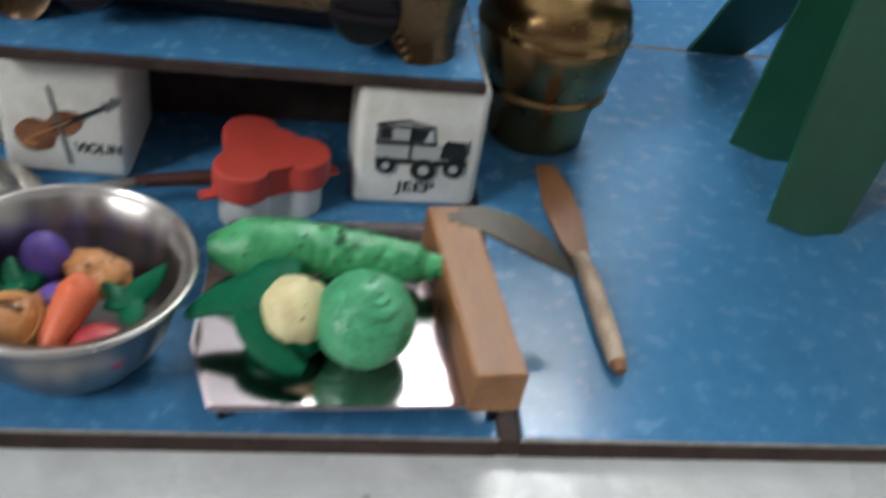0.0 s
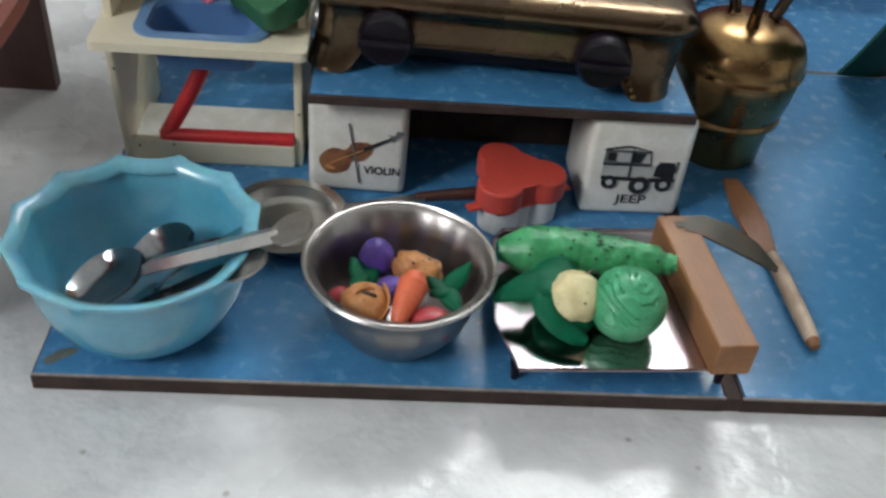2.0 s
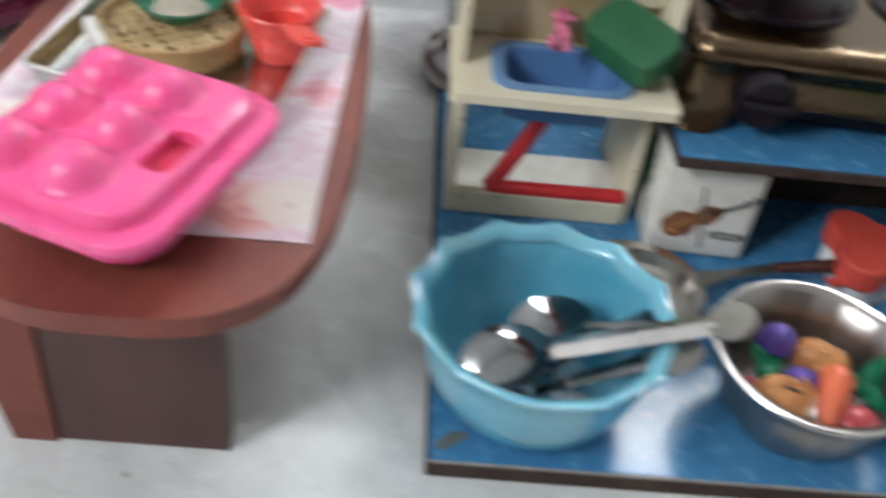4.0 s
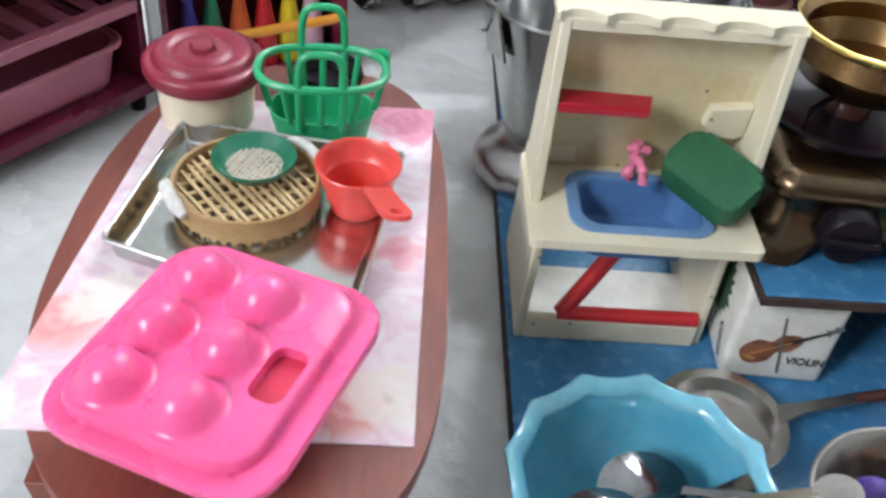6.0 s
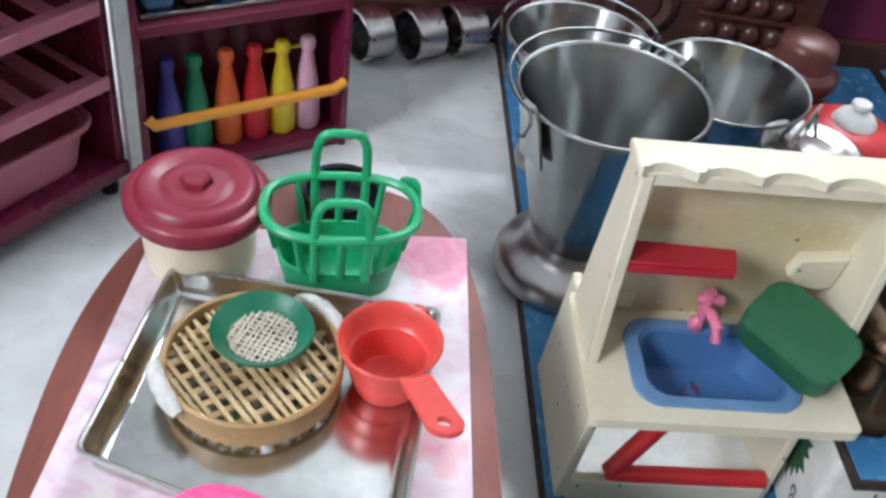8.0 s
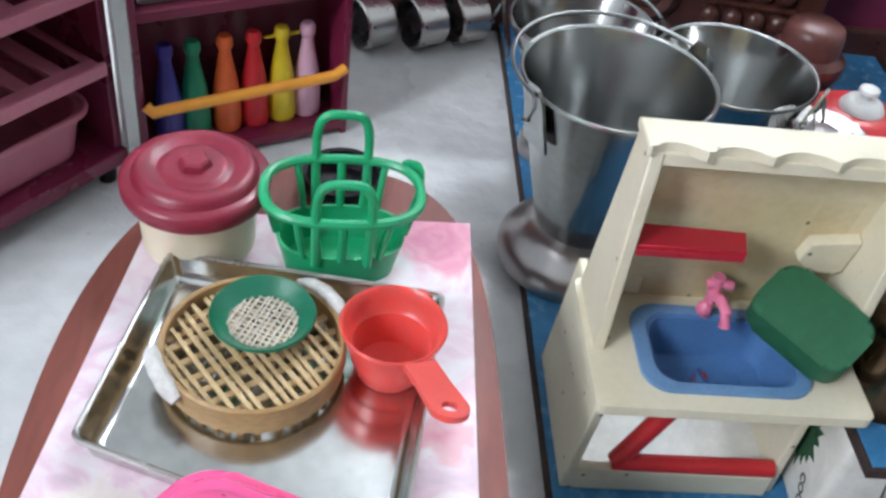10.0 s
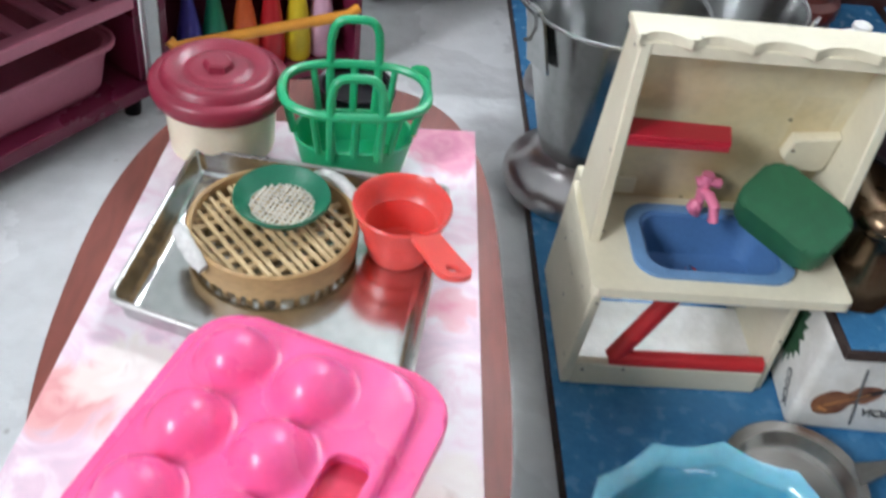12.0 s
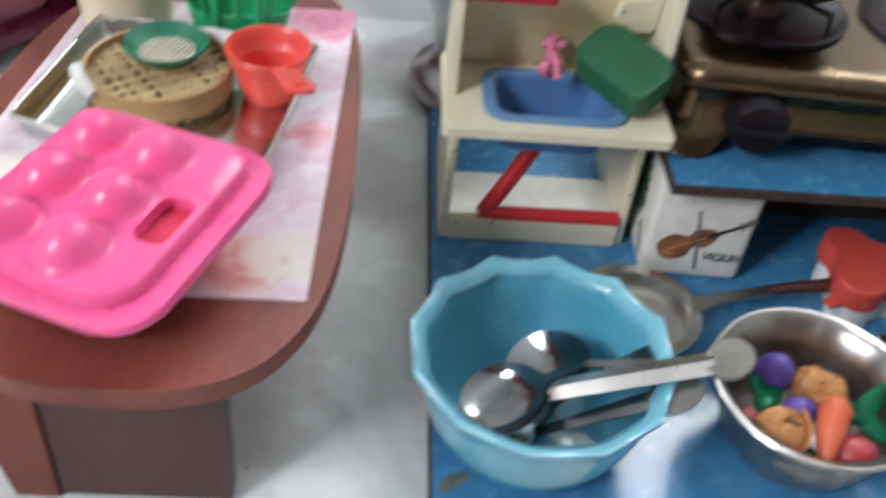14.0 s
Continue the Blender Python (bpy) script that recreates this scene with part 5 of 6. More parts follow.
def stool():
    ob = thing("oval_stool", pose(-0.1115, 0.1150, FLOOR_Z), "low oval red brown varnished wooden stool", "stool")
    h = TOP - FLOOR_Z
    seat = []
    for x, y in super_oval(1.0, 1.0, 2.0, 96):
        n, hx = (3.3, 0.0750) if x > 0 else (2.4, 0.0785)
        seat.append((hx * math.copysign(abs(x) ** (2 / n), x), (0.1415 if y > 0 else 0.1385) * math.copysign(abs(y) ** (2 / n), y)))
    part("seat", prism(seat, h - 0.0085, h, 0.0014), M["mahogany"], ob, "varnished oval top")
    part("panel_leg", box(-0.030, 0.0355, -0.1105, -0.1000, 0, h - 0.0085, 0.0008), M["leg_brown"], ob, "dark panel leg")
    bm = prism([(-0.0465, 0.0), (-0.030, 0.0), (-0.030, h - 0.0085), (-0.0600, h - 0.0085)], -0.006, 0.006, 0.0005)
    part("leg_cheek", moved(bm, Matrix.Translation((0, -0.106, 0)) @ Matrix.Rotation(radians(90), 4, "X")), M["mahogany"], ob, "red brown cheek")
    part("panel_leg", box(-0.045, 0.055, 0.126, 0.136, 0, h - 0.0085, 0.0008), M["leg_brown"], ob, "dark panel leg")
    for x, y in ((-0.006, -0.1362), (0.016, -0.1352), (-0.0720, -0.030), (-0.0772, 0.010), (-0.0755, 0.045)):
        part("chip", blob(0.0012, 0.0008, 0.0010, 0.3, 3, 5, 2), M["edge_light"], ob, "pale chip in the varnish", Matrix.Translation((x, y, h - 0.0045)))


def paper():
    ob = part("paper", prism([(-0.0750, -0.1025), (0.0666, -0.1010), (0.0720, 0.1054), (-0.0540, 0.1000)], 0, 0.0005), M["paper"])
    ob.matrix_world = pose(-0.1150, 0.1195, TOP)
    tagged(ob, "glossy sheet of pale pink rose print paper", "paper")


PZ = TOP + 0.0005


def pink_mould():
    # it leans a little, one side on the tray's rim
    ex, ey = Vector((0.918, -0.396, 0.045)).normalized(), Vector((0.396, 0.918, 0.066))
    ey = (ey - ey.dot(ex) * ex).normalized()
    turn = Matrix((ex, ey, ex.cross(ey))).transposed().to_4x4()
    ob = thing("ice_mould", Matrix.Translation((-0.1130, 0.0290, 0.1148)) @ turn, "hot pink plastic mould with six round domes", "mould")
    p = M["pink"]
    part("lower_body", prism(rounded(0.060, 0.064, 0.012, 8), -0.0195, -0.0015, 0.002), p, ob)
    part("flange", prism(rounded(0.0815, 0.0880, 0.015, 8, 0.0016, -0.0008), -0.0020, 0.0022, 0.0014), p, ob)
    outer = rounded(0.0685, 0.0775, 0.013, 8)
    hole = rounded(0.0120, 0.0215, 0.004, 6, 0.0252, -0.0030)
    bm = bmesh.new()
    hi_o = [bm.verts.new((x * 0.97, y * 0.975, 0.0072)) for x, y in outer]
    md_o = [bm.verts.new((x, y, 0.0060)) for x, y in outer]
    lo_o = [bm.verts.new((x * 1.01, y * 1.01, 0.0020)) for x, y in outer]
    hi_h = [bm.verts.new((x, y, 0.0072)) for x, y in hole]
    lo_h = [bm.verts.new((x, y, -0.0060)) for x, y in hole]
    eo = [bm.edges.new((hi_o[k], hi_o[(k + 1) % len(hi_o)])) for k in range(len(hi_o))]
    eh = [bm.edges.new((hi_h[k], hi_h[(k + 1) % len(hi_h)])) for k in range(len(hi_h))]
    bmesh.ops.triangle_fill(bm, edges=eo + eh, use_beauty=True)
    for a, b in ((hi_o, md_o), (md_o, lo_o), (hi_h, lo_h)):
        for k in range(len(a)):
            bm.faces.new((a[k], a[(k + 1) % len(a)], b[(k + 1) % len(a)], b[k]))
    part("upper_body", bm, p, ob, angle=50)
    part("recess_floor", prism(rounded(0.0118, 0.0213, 0.004, 6, 0.0252, -0.0030), 0.0023, 0.0028), M["recess"], ob, "red bottom of the cut out")
    for x, y in ((-0.0195, 0.0228), (-0.0195, -0.0012), (-0.0195, -0.0240), (0.0055, 0.0222), (0.0058, -0.0012), (0.0068, -0.0245)):
        part("dome", lathe([(0.0134, 0.00715), (0.0122, 0.0074), (0.0112, 0.0082), (0.0102, 0.0098), (0.0091, 0.0118), (0.0077, 0.0136), (0.0060, 0.0152), (0.0042, 0.0162), (0.0021, 0.0168), (0.0, 0.0170)], 40, centre=(x, y)), p, ob, "round pink dome", angle=70)


def steel_tray():
    ob = thing("baking_tray", pose(-0.1140, 0.1365, PZ, 0, 0, -7.5), "small polished steel baking tray on the rose paper", "tray")
    # the tray is bent out of square: its front edge runs aslant
    shift = {(-1, 1): (0.0007, -0.0004), (1, 1): (0.0030, 0.0), (-1, -1): (-0.0020, 0.0004), (1, -1): (0.0015, -0.0225)}

    def skewed(inset, z, r=0.003):
        ring = []
        for x, y in rounded(0.0985 - 2 * inset, 0.0855 - 2 * inset, r, 4):
            u, v = x / 0.04925, y / 0.04275
            f = {c: (1 + c[0] * u) * (1 + c[1] * v) / 4 for c in shift}
            ring.append((x + sum(f[c] * shift[c][0] for c in f), y + sum(f[c] * shift[c][1] for c in f), z))
        return ring

    bm = bmesh.new()
    levels = [(0.0032, 0.0), (0.0023, 0.0006), (0.0010, 0.0085), (-0.0005, 0.0088), (0.0, 0.0102), (0.0009, 0.0100), (0.0015, 0.0085), (0.0026, 0.0045), (0.0034, 0.0026), (0.0044, 0.0015), (0.0058, 0.0009)]
    rings = [[bm.verts.new(p) for p in skewed(inset, z)] for inset, z in levels]
    for a, b in zip(rings, rings[1:]):
        for k in range(len(a)):
            bm.faces.new((a[k], a[(k + 1) % len(a)], b[(k + 1) % len(a)], b[k]))
    bm.faces.new(rings[-1])
    bm.faces.new(rings[0][::-1])
    part("body", bm, M["tray_steel"], ob, angle=50)
    loop = skewed(0.0, 0.0100)
    part("rolled_rim", tube(loop + loop[:1], 0.0009, 8, caps=False), M["steel"], ob, "bright rolled rim")


def steamer():
    ob = thing("bamboo_steamer", pose(-0.1212, 0.1408, PZ + 0.0011, 0, 0, 0), "tiny round bamboo steamer basket with wrapped handles", "basket")
    R = 0.0306
    part("hoop", lathe([(R - 0.0018, 0.0030), (R - 0.0003, 0.0030), (R + 0.0002, 0.0075), (R, 0.0130), (R - 0.0008, 0.0136), (R - 0.0018, 0.0130), (R - 0.0018, 0.0044)], 72), M["bamboo_ring"], ob, "bent bamboo hoop")
    fringe = []
    for k in range(34):
        a = 2 * math.pi * (k + 0.22 * math.sin(5.1 * k)) / 34
        fringe.append(moved(box(-0.0010, 0.0010, -0.0005, 0.0005, 0.0, 0.0040), Matrix.Rotation(a, 4, "Z") @ Matrix.Translation((0, R - 0.0022, 0)) @ Matrix.Rotation(radians(12), 4, "X")))
    tagged(part("fringe", join(*fringe), M["bamboo_ring"], ob, "short strips under the hoop"), kind="stuff")
    rnd = random.Random(2)
    ang = radians(-52)
    for layer, (turn, step, z, w) in enumerate(((ang, 0.0042, 0.0094, 0.0015), (ang + radians(88), 0.0058, 0.0078, 0.0024))):
        d = -0.0262
        while d < 0.0265:
            half = math.sqrt(max(0, (R - 0.0017) ** 2 - d * d))
            c, s = math.cos(turn), math.sin(turn)
            m = Matrix.Translation((-s * d, c * d, z + rnd.uniform(-0.0003, 0.0003))) @ Matrix.Rotation(turn + rnd.uniform(-0.03, 0.03), 4, "Z")
            part("slat", box(-half, half, -w / 2, w / 2, -0.0006, 0.0006), M["bamboo"], ob, "", m)
            d += step * rnd.uniform(0.62, 1.3)
    for a in (209, 47):
        pts = []
        for k in range(9):
            t = radians(a - 21 + 42 * k / 8)
            pts.append(((R + 0.0018) * math.cos(t), (R + 0.0018) * math.sin(t), 0.0105 + 0.003 * math.sin(math.pi * k / 8)))
        part("handle", tube(pts, 0.0029, 12, [0.7, 0.95, 1.05, 0.95, 1.06, 0.95, 1.05, 0.95, 0.7]), M["cotton"], ob, "white thread wrapped handle")


def sieve():
    ob = thing("sieve", pose(-0.1190, 0.1485, PZ + 0.0136), "deep green plastic sieve with a pale mesh", "sieve")
    part("rim", lathe([(0.0122, 0.0008), (0.0128, 0.0), (0.0152, 0.0028), (0.0178, 0.0056), (0.0174, 0.0066), (0.0154, 0.0050), (0.0129, 0.0022), (0.0116, 0.0016)], 56), M["sieve_green"], ob)
    bms = []
    k = -0.0120
    rnd = random.Random(8)
    while k <= 0.0120:
        half = math.sqrt(max(0, 0.0124 ** 2 - k * k))
        for turn, z in ((0, 0.0011), (90, 0.0014)):
            thread = box(-half, half, k - 0.00035, k + 0.00035, z, z + 0.0004)
            bms.append(moved(thread, Matrix.Rotation(radians(turn + rnd.uniform(-3, 3)), 4, "Z") @ Matrix.Translation((0, rnd.uniform(-0.0003, 0.0003), 0))))
        k += 0.0020
    ob2 = part("mesh", moved(join(*bms), Matrix.Rotation(radians(-20), 4, "Z")), M["mesh"], ob, "pale woven mesh")
    tagged(ob2, "pale woven mesh", kind="stuff")


def red_cup():
    ob = thing("measuring_cup", pose(-0.0755, 0.1428, PZ + 0.0011), "bright red plastic measuring cup with a long handle", "cup")
    prof = [(0, 0), (0.0108, 0.0), (0.0114, 0.001), (0.0127, 0.0066), (0.0134, 0.0072), (0.0140, 0.0134), (0.0154, 0.0146), (0.0166, 0.0204), (0.0176, 0.0211), (0.0181, 0.0228), (0.0176, 0.0235),
            (0.0167, 0.0226), (0.0157, 0.0192), (0.0147, 0.0150), (0.0134, 0.0138), (0.0127, 0.0078), (0.0112, 0.0020), (0.0, 0.0016)]
    part("body", lathe(prof, 56), M["cupred"], ob, angle=35)
    a, b = Vector((0.0088, -0.0168, 0.0219)), Vector((0.0166, -0.0388, 0.0285))
    # handle plate with a round hole at its end
    x = (b - a).normalized()
    z = Vector((0.1, 0.2, 1))
    z = (z - z.dot(x) * x).normalized()
    m = Matrix.Translation(a) @ Matrix((x, z.cross(x), z)).transposed().to_4x4()
    L = (b - a).length
    out = [(-0.002, -0.0056), (L * 0.5, -0.0057)]
    for k in range(15):
        t = radians(-90 + 180 * k / 14)
        out.append((L + 0.0062 * math.cos(t), 0.0062 * math.sin(t)))
    out += [(L * 0.5, 0.0057), (-0.002, 0.0056)]
    hole = [(L + 0.0026 * math.cos(2 * math.pi * k / 16), 0.0026 * math.sin(2 * math.pi * k / 16)) for k in range(16)]
    bm = bmesh.new()
    keep = []
    for zz in (-0.0010, 0.0010):
        lo = [bm.verts.new((p, q, zz)) for p, q in out]
        li = [bm.verts.new((p, q, zz)) for p, q in hole]
        bmesh.ops.triangle_fill(bm, edges=[bm.edges.new((lo[k], lo[(k + 1) % len(lo)])) for k in range(len(lo))] + [bm.edges.new((li[k], li[(k + 1) % len(li)])) for k in range(len(li))], use_beauty=True)
        keep.append((lo, li))
    for i in (0, 1):
        p, q = keep[0][i], keep[1][i]
        for k in range(len(p)):
            bm.faces.new((p[k], p[(k + 1) % len(p)], q[(k + 1) % len(p)], q[k]))
    part("handle", moved(bm, m), M["cupred"], ob, "flat red handle with a hole", angle=30)
    part("spout", blob(0.003, 0.0025, 0.0016, 0.05, 1, 1, 2), M["cupred"], ob, "", Matrix.Translation((0.0095, 0.0165, 0.0208)))


def jar():
    ob = thing("lidded_jar", pose(-0.1492, 0.2040, PZ), "cream plastic jar with a maroon screw lid", "jar")
    part("body", lathe([(0, 0), (0.0195, 0.0), (0.0210, 0.0015), (0.0222, 0.024), (0.0232, 0.028), (0.0, 0.028)], 56), M["jar"], ob)
    lid = part("lid", lathe([(0.0235, 0.0250), (0.0262, 0.0255), (0.0272, 0.0280), (0.0272, 0.0316), (0.0260, 0.0330), (0.0230, 0.0333), (0.0221, 0.0350), (0.0209, 0.0366), (0.0192, 0.0369), (0.0158, 0.0362), (0.0142, 0.0350), (0.0130, 0.0350),
                       (0.0120, 0.0361), (0.0104, 0.0364), (0.0, 0.0362)], 72), M["maroon"], ob, "maroon ridged lid", angle=50)
    part("knob", lathe([(0.0064, 0.0360), (0.0056, 0.0386), (0.0046, 0.0394), (0.0, 0.0396)], 6), M["maroon"], lid, "six sided knob", angle=20)


def green_basket():
    ob = thing("plastic_basket", pose(-0.0955, 0.1975, PZ, 0, 0, 4), "small green plastic shopping basket with two handles", "basket")
    g = M["green"]

    def ring(hx, hy, z, n=48, e=2.6):
        return [(x, y, z) for x, y in super_oval(hx, hy, e, n)]
    rim = ring(0.0285, 0.0190, 0.0345)
    part("rim", tube(rim + rim[:1], 0.0019, 8, caps=False), g, ob, "thick rim")
    base = prism(super_oval(0.0208, 0.0135, 2.6, 48), 0.0, 0.0016)
    part("bottom", base, g, ob)
    # solid band round the foot, open slots above
    bm = bmesh.new()
    rings = [[bm.verts.new(p) for p in ring(hx, hy, z)] for hx, hy, z in ((0.0208, 0.0135, 0.0008), (0.0240, 0.0158, 0.0150), (0.0228, 0.0146, 0.0150), (0.0196, 0.0124, 0.0016))]
    for a, b in zip(rings, rings[1:]):
        for k in range(48):
            bm.faces.new((a[k], a[(k + 1) % 48], b[(k + 1) % 48], b[k]))
    part("foot_band", bm, g, ob)
    lo, hi = ring(0.0238, 0.0156, 0.0145, 48), ring(0.0283, 0.0188, 0.0345, 48)
    for k in (0, 8, 10, 12, 14, 16, 24, 32, 34, 36, 38, 40):
        part("rib", tube([lo[k], hi[k]], 0.0014 if k % 12 else 0.0017, 8), g, ob)
    part("flap", petal(bend((0.0290, 0.0030, 0.0320), (0.0330, 0.0150, 0.0335), (0.0230, 0.0195, 0.0330)), [0.003, 0.006, 0.0075, 0.008, 0.008, 0.008, 0.0075, 0.006, 0.005, 0.002], 0.0010, (0, 0.3, 1)), g, ob, "bent strip of green plastic")
    for s, tall in ((1, 0.0290), (-1, 0.0245)):
        y = s * 0.0185
        pts = []
        for k in range(25):
            t = math.pi * k / 24
            c, sn = math.cos(t), math.sin(t)
            pts.append((0.0098 * math.copysign(abs(c) ** 0.5, c), y - s * 0.001 * sn, 0.0345 + (tall - 0.008) * sn ** 0.55))
        pts = [(0.0095, s * 0.0152, 0.012)] + pts + [(-0.0095, s * 0.0152, 0.012)]
        part("handle", tube(pts, 0.0018, 8), g, ob, "arched handle")


def black_pot():
    ob = part("black_cup", lathe([(0, 0), (0.0130, 0.0), (0.0165, 0.004), (0.0178, 0.009), (0.0165, 0.0120), (0.0148, 0.0112), (0.0155, 0.0085), (0.0130, 0.004), (0.0, 0.0025)], 40), M["black"])
    ob.matrix_world = pose(-0.0965, 0.2385, TOP)
    tagged(ob, "small black round cup on the stool", "cup")


stool()
paper()
pink_mould()
steel_tray()
steamer()
sieve()
red_cup()
jar()
green_basket()
black_pot()


# ---- steel buckets ----
def bucket(x, y, h, rt, rb, turn, bail, label, drop=0.0):
    ob = thing("steel_bucket", pose(x, y, 0, 0, 0, turn), label, "bucket", "steel buckets")
    b = M["bucket"]
    part("body", lathe([(0, 0.024), (rb * 0.64, 0.024), (rb * 0.68, 0.026), (rt, h), (rt + 0.0010, h + 0.0008), (rt + 0.0006, h + 0.002), (rt - 0.0012, h + 0.0012), (rb * 0.66, 0.028), (0, 0.028)], 72), b, ob)
    part("foot_ring", lathe([(rb * 0.67, 0.0270), (rb * 0.70, 0.0235), (rb * 0.76, 0.0198), (rb * 0.86, 0.0165), (rb * 0.98, 0.0140), (rb * 1.07, 0.0110), (rb * 1.13, 0.0072), (rb * 1.14, 0.0030), (rb * 1.11, 0.0), (rb * 1.06, 0.0), (rb * 1.07, 0.0065), (rb * 0.95, 0.0112), (rb * 0.76, 0.0165), (rb * 0.66, 0.0250)], 64), M["foot_steel"], ob, "flared foot ring", angle=60)
    part("rim", tube([(rt * math.cos(2 * math.pi * k / 64), rt * math.sin(2 * math.pi * k / 64), h + 0.001) for k in range(65)], 0.0010, 8, caps=False), M["wire"], ob, "rolled rim")
    for s in (-1, 1):
        lug = prism([(-0.0085, -0.024), (0.0085, -0.024), (0.0068, 0.004), (0.0038, 0.011), (-0.0038, 0.011), (-0.0068, 0.004)], -0.0008, 0.0008)
        part("lug", moved(lug, Matrix.Translation((s * (rt + 0.0022), 0, h - 0.003)) @ Matrix.Rotation(radians(s * 13), 4, "Y") @ Matrix.Rotation(radians(90), 4, "Z") @ Matrix.Rotation(radians(90), 4, "X")), b, ob, "riveted lug")
    pts = []
    for k in range(33):
        t = math.pi * k / 32
        r = rt + 0.0045
        pts.append((r * math.cos(t), bail * r * math.sin(t), h + 0.004 + (0.002 - drop) * math.sin(t)))
    hook = [(rt + 0.0085, -0.001, h - 0.008), (rt + 0.0098, -0.006, h - 0.005), (rt + 0.0075, -0.006, h + 0.001), (rt + 0.006, -0.003, h + 0.004)]
    hook2 = [(-p[0], p[1], p[2]) for p in hook[::-1]]
    part("bail_handle", tube(hook + pts + hook2, 0.0010, 8), M["wire"], ob, "wire bail handle")


bucket(0.0285, 0.3095, 0.1120, 0.0465, 0.0365, 30, 1.02, "stainless steel bucket with its wire handle folded back")
bucket(0.1040, 0.3600, 0.0945, 0.0430, 0.0320, -38, 1.02, "stainless steel bucket standing behind another, handle hanging down", 0.05)
bucket(0.0290, 0.4040, 0.088, 0.0410, 0.0200, -10, 1.02, "stainless steel bucket at the back of the board")


# ---- pots behind the sink ----
def red_pot():
    ob = thing("red_pot", pose(0.205, 0.398, 0), "red enamel toy pot with a white knobbed lid", "pot")
    part("body", lathe([(0, 0), (0.0231, 0.0000), (0.0299, 0.0086), (0.0320, 0.0252), (0.0305, 0.0396), (0.0326, 0.0418), (0.0, 0.0418)], 48), M["red"], ob)
    part("shoulder", lathe([(0.0315, 0.0410), (0.0299, 0.0461), (0.0215, 0.0515), (0.0134, 0.0534), (0.0, 0.0536)], 48), M["red"], ob, "red sloping shoulder")
    lid = part("lid", lathe([(0.0137, 0.0529), (0.0134, 0.0544), (0.0107, 0.0582), (0.0065, 0.0603), (0.0, 0.0605)], 40), M["white"], ob, "white lid")
    part("knob", lathe([(0.0032, 0.0598), (0.0037, 0.0619), (0.0061, 0.0641), (0.0058, 0.0666), (0.0032, 0.0680), (0.0, 0.0684)], 28), M["white"], lid, "white knob")


def steel_lid():
    ob = thing("steel_container", pose(0.147, 0.329, 0), "round steel container with a ridged lid", "container")
    part("body", lathe([(0, 0), (0.024, 0.0), (0.026, 0.002), (0.026, 0.072), (0.0, 0.072)], 48), M["steel"], ob)
    part("lid", lathe([(0.0275, 0.070), (0.028, 0.077), (0.024, 0.0795), (0.020, 0.078), (0.016, 0.0802), (0.012, 0.0785), (0.007, 0.0800), (0.0, 0.0795)], 56), M["steel"], ob, "ridged steel lid")


def brown_jar():
    ob = thing("brown_jar", pose(0.1900, 0.458, 0), "dark brown glazed jar with a rounded stepped lid", "jar")
    part("body", lathe([(0, 0), (0.0187, 0), (0.0223, 0.01), (0.0238, 0.035), (0.0216, 0.044), (0.0, 0.044)], 48), M["brown_jar"], ob)
    part("lid", lathe([(0.0230, 0.043), (0.0248, 0.0450), (0.0253, 0.0500), (0.0248, 0.0535), (0.0216, 0.0555), (0.0196, 0.0570), (0.0191, 0.0600), (0.0189, 0.0680), (0.0176, 0.0725), (0.0148, 0.0748), (0.0072, 0.0758), (0.0, 0.0760)], 48), M["brown_jar"], ob, "stepped brown lid")


def carved_box():
    ob = thing("carved_box", pose(0.167, 0.535, 0, 0, 0, -8), "dark brown carved wooden box with rows of bosses", "box")
    part("body", box(-0.142, 0.053, -0.02, 0.03, 0, 0.142, 0.003), M["brown"], ob)
    for r in range(6):
        part("ledge", box(-0.030, 0.035, -0.0245, -0.019, 0.010 + r * 0.0215, 0.014 + r * 0.0215, 0.0012), M["brown"], ob)
        for k in range(4):
            part("boss", blob(0.0070, 0.0060, 0.0075, 0.08, 2, r * 4 + k, 3), M["brown"], ob, "round carved boss", Matrix.Translation((-0.0215 + 0.0155 * k, -0.0215, 0.0225 + r * 0.0215)))
    part("roundel", lathe([(0.0, 0.006), (0.010, 0.006), (0.013, 0.003), (0.019, 0.0055), (0.024, 0.003), (0.026, 0.0)], 40), M["brown"], ob, "carved roundel",
         Matrix.Translation((-0.068, -0.02, 0.055)) @ Matrix.Rotation(radians(90), 4, "X"))


def dark_cabinet():
    ob = thing("dark_cabinet", pose(0.24, 0.60, FLOOR_Z), "dark maroon cabinet standing behind the toys", "cabinet")
    part("body", box(-0.36, 0.55, -0.035, 0.12, 0.0, 0.250, 0.004), M["rack"], ob)
    part("plinth", box(-0.345, 0.555, -0.040, 0.12, 0.0, 0.03, 0.003), M["brown"], ob)


def grey_tin():
    ob = thing("grey_tin", pose(0.275, 0.405, 0), "grey metal tin with a brown wooden lid edge", "tin")
    part("body", lathe([(0, 0), (0.030, 0), (0.031, 0.002), (0.031, 0.050), (0.0, 0.050)], 40), M["spatula_wood"], ob)
    part("lid", lathe([(0.0325, 0.048), (0.0325, 0.060), (0.029, 0.064), (0.0, 0.065)], 40), M["bucket"], ob, "grey metal lid")


red_pot()
steel_lid()
brown_jar()
carved_box()
dark_cabinet()
grey_tin()


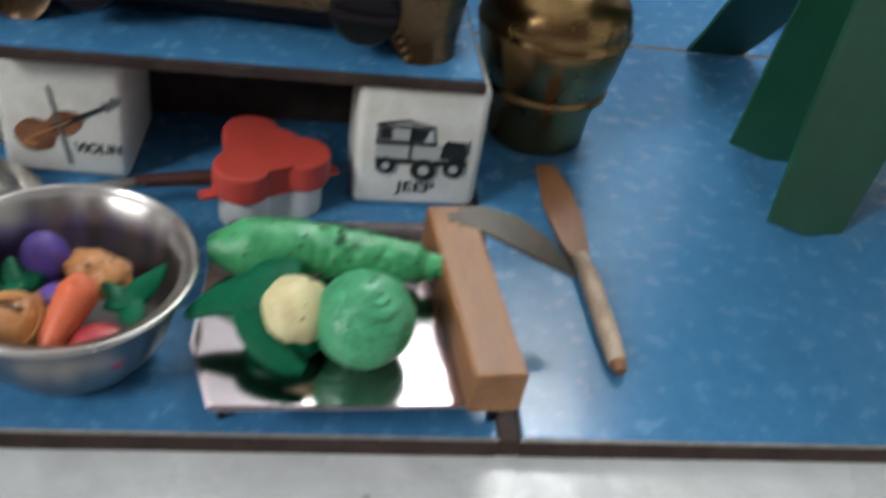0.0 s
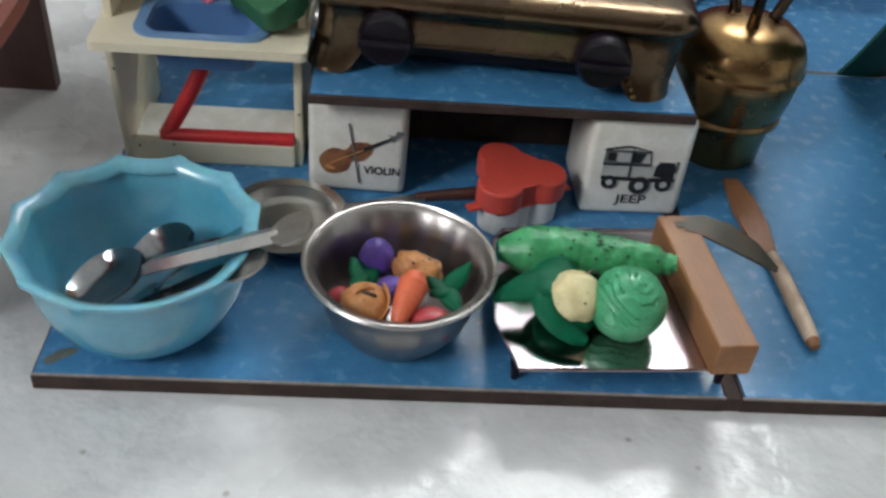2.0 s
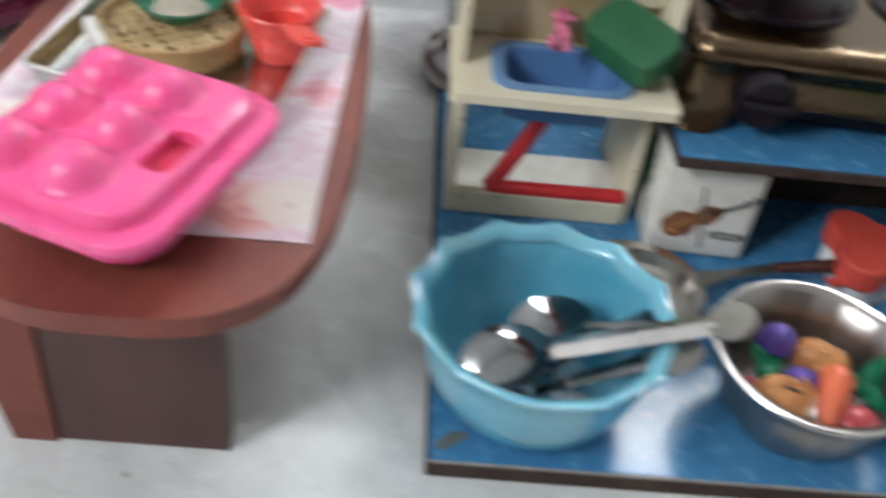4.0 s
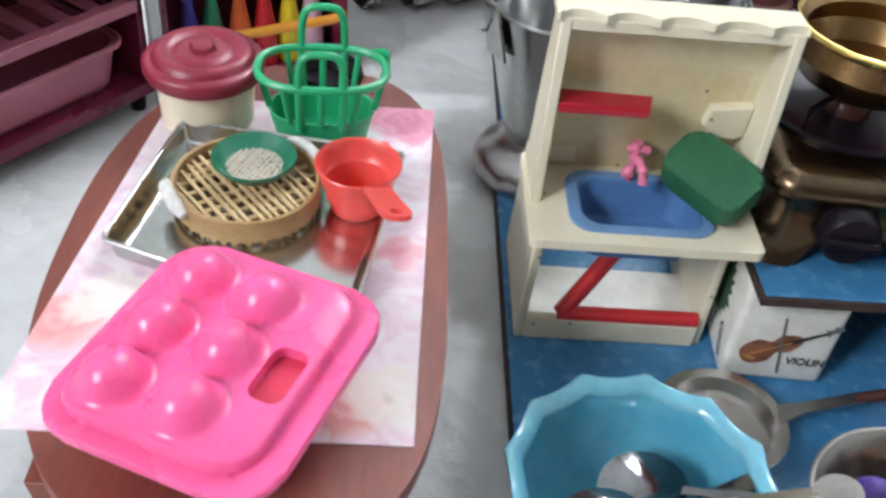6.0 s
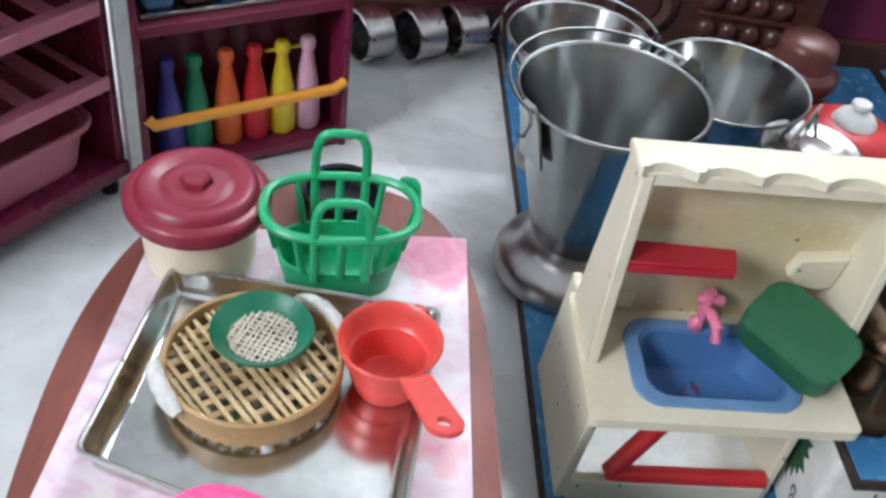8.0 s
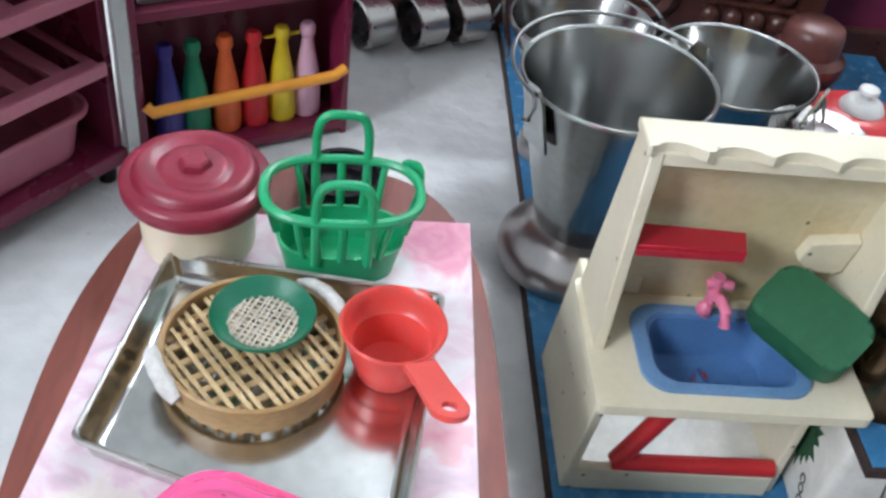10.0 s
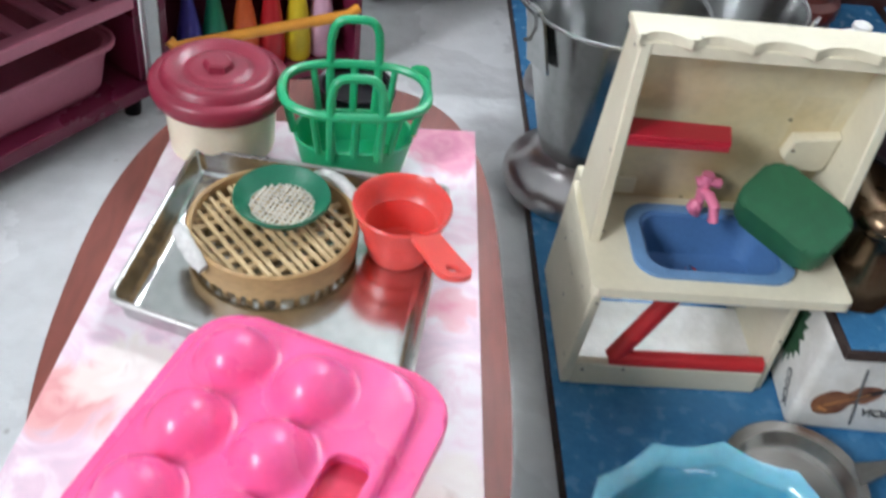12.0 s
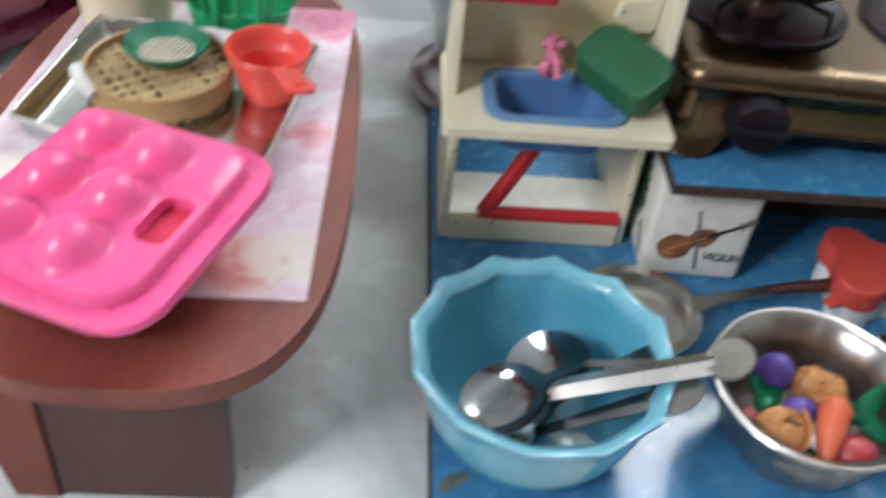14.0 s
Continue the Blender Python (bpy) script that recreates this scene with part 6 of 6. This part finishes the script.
# ---- maroon rack with dish tubs, bottle cabinet, tumblers ----
def dish_rack():
    # local x runs along the front from the foot beside the post, local -y faces out
    ang = math.degrees(math.atan2(0.089, 0.067))
    ob = thing("dish_rack", pose(-0.2185, 0.3560, FLOOR_Z, 0, 0, ang), "maroon toy dish rack holding dusty pink tubs", "rack")
    r = M["rack"]
    part("base_board", box(-0.26, 0.003, 0.0, 0.095, 0.012, 0.021, 0.001), r, ob)
    part("end_panel", box(-0.002, 0.003, 0.004, 0.095, 0.021, 0.168, 0.0008), r, ob)
    part("end_panel", box(-0.260, -0.255, 0.004, 0.095, 0.021, 0.168, 0.0008), r, ob)
    part("back_panel", box(-0.255, -0.002, 0.090, 0.095, 0.021, 0.168, 0.0008), r, ob)
    part("top_board", box(-0.26, 0.003, 0.0, 0.095, 0.168, 0.175, 0.001), r, ob)
    for x in (-0.003, -0.118, -0.250):
        part("foot", lathe([(0, 0), (0.0048, 0), (0.0058, 0.012), (0, 0.012)], 20, centre=(x - 0.003, 0.009)), M["black"], ob, "black foot")


def rack_frame():
    ang = math.degrees(math.atan2(0.089, 0.067))
    return Matrix.Translation((-0.2185, 0.3560, FLOOR_Z)) @ Matrix.Rotation(radians(ang), 4, "Z")


def dish_tub():
    ob = thing("dish_tub", rack_frame() @ Matrix.Translation((-0.0800, 0.046, 0.021)), "dusty pink plastic tub in the maroon rack", "tub")
    bm = bmesh.new()
    levels = [(0.120, 0.066, 0.010, 0.0), (0.126, 0.070, 0.012, 0.003), (0.136, 0.077, 0.014, 0.027), (0.142, 0.082, 0.015, 0.0285), (0.142, 0.082, 0.015, 0.0302), (0.134, 0.075, 0.014, 0.0295), (0.124, 0.067, 0.012, 0.004)]
    rings = [[bm.verts.new((x, y, z)) for x, y in rounded(w, d, q, 5)] for w, d, q, z in levels]
    for a, b in zip(rings, rings[1:]):
        for k in range(len(a)):
            bm.faces.new((a[k], a[(k + 1) % len(a)], b[(k + 1) % len(a)], b[k]))
    bm.faces.new(rings[0])
    bm.faces.new(rings[-1])
    part("body", bm, M["rackpink"], ob)
    loop = [(x, y, 0.0296) for x, y in rounded(0.142, 0.082, 0.015, 5)]
    part("rim", tube(loop + loop[:1], 0.0018, 8, caps=False), M["rackpink"], ob, "thick rolled rim")


def slotted_shelf(z):
    ob = thing("slotted_tray", rack_frame() @ Matrix.Translation((-0.0770, 0.046, z)), "dusty pink slotted tray fixed in the maroon rack", "tray", "slotted trays of the rack")
    p = M["rackpink"]
    part("frame", join(box(-0.075, 0.073, -0.044, -0.034, 0, 0.004, 0.0012), box(-0.075, 0.073, 0.034, 0.044, 0, 0.004, 0.0012)), p, ob)
    for k in range(8):
        x = -0.073 + k * 0.0203
        part("slat", box(x, x + 0.0085 if k < 7 else x + 0.004, -0.034, 0.034, 0.0006, 0.0036, 0.0008), p, ob)
    part("rim", box(-0.076, 0.074, -0.046, -0.043, -0.002, 0.006, 0.0012), p, ob)


def rack_post():
    ob = thing("rack_post", pose(-0.2135, 0.3585, FLOOR_Z, 0, 0, 40), "thin white metal post between two racks", "post")
    part("strip", box(-0.0035, 0.0035, -0.0015, 0.0015, 0.0, 0.178, 0.0004), M["post"], ob)


CAB = pose(-0.2080, 0.3650, FLOOR_Z, 0, 0, 27)


def bottle_cabinet():
    ob = thing("bottle_cabinet", CAB, "maroon toy cabinet open at the front with bottles", "cabinet")
    r = M["rack"]
    part("floor_board", box(0.0, 0.120, -0.002, 0.045, 0.004, 0.010, 0.0006), r, ob)
    part("back_panel", box(0.0, 0.120, 0.041, 0.046, 0.010, 0.17, 0.0006), r, ob)
    part("side_panel", box(-0.003, 0.001, -0.002, 0.046, 0.0, 0.17, 0.0006), r, ob)
    part("side_panel", box(0.1175, 0.1215, -0.002, 0.046, 0.0, 0.17, 0.0006), r, ob)
    part("shelf", box(0.001, 0.1175, 0.0, 0.041, 0.094, 0.100, 0.0006), r, ob)
    rail = [(0.001, -0.0035, 0.047), (0.004, -0.006, 0.0435), (0.012, -0.006, 0.044), (0.110, -0.006, 0.046), (0.1175, -0.004, 0.0485)]
    part("rail", tube(rail, 0.0033, 10), M["orange_bar"], ob, "orange rail across the front")
    goods = part("goods_tray", box(0.004, 0.114, 0.006, 0.038, 0.100, 0.1035, 0.001), M["bucket"], ob, "grey blue tray on the shelf")
    for k in range(5):
        part("compartment", box(0.008 + k * 0.021, 0.024 + k * 0.021, 0.010, 0.034, 0.1035, 0.124, 0.003), M["brown"] if k % 2 else M["basin"], goods, "dark packed goods")


def bottle(x, key, colour, wings=False):
    ob = thing("toy_bottle", CAB @ pose(x, 0.016, 0.010), "small " + colour + " plastic toy bottle behind the orange rail", "bottle", "bottles in the cabinet")
    part("body", lathe([(0, 0), (0.0078, 0.0), (0.0084, 0.002), (0.0082, 0.018), (0.0070, 0.030), (0.0046, 0.043), (0.0034, 0.050), (0.0032, 0.0530), (0.0, 0.0530)], 28), M[key], ob)
    part("cap", lathe([(0.0036, 0.0520), (0.0047, 0.0545), (0.0047, 0.0580), (0.0034, 0.0605), (0.0, 0.0612)], 24), M[key], ob)
    if wings:
        part("flash", box(-0.011, 0.011, -0.0012, 0.0012, 0.0545, 0.0557, 0.0004), M[key], ob)


def tumbler(x, y, r, turn):
    ob = thing("steel_tumbler", pose(x, y, FLOOR_Z + r + 0.0006, 0, 90, turn), "small steel tumbler lying on its side on the floor", "tumbler", "tumblers on the floor")
    part("body", lathe([(0.0, 0.011), (r * 0.93, 0.011), (r * 0.97, 0.010), (r, -0.011), (r * 0.94, -0.012), (r * 0.90, 0.0085), (0.0, 0.0085)], 40), M["steel"], ob)
    # black disc paints the shade in the tumbler's mouth
    part("inside", disc(r * 0.89, 0.0070, 0.0083, 36), M["black"], ob, "black disc for the shade inside")


dish_rack()
dish_tub()
slotted_shelf(0.0720)
slotted_shelf(0.1150)
rack_post()
bottle_cabinet()
for x, key, colour, wings in ((0.0180, "b_blue", "dark blue", False), (0.0335, "b_green", "green", False), (0.0520, "b_orange", "orange", False),
                              (0.0690, "b_red", "red", False), (0.0860, "b_yellow", "yellow", True), (0.1020, "b_pink", "pale pink", False)):
    bottle(x, key, colour, wings)
for x, y, turn in ((-0.088, 0.527, 34), (-0.051, 0.534, 30), (-0.020, 0.546, 26)):
    tumbler(x, y, 0.0185, turn)
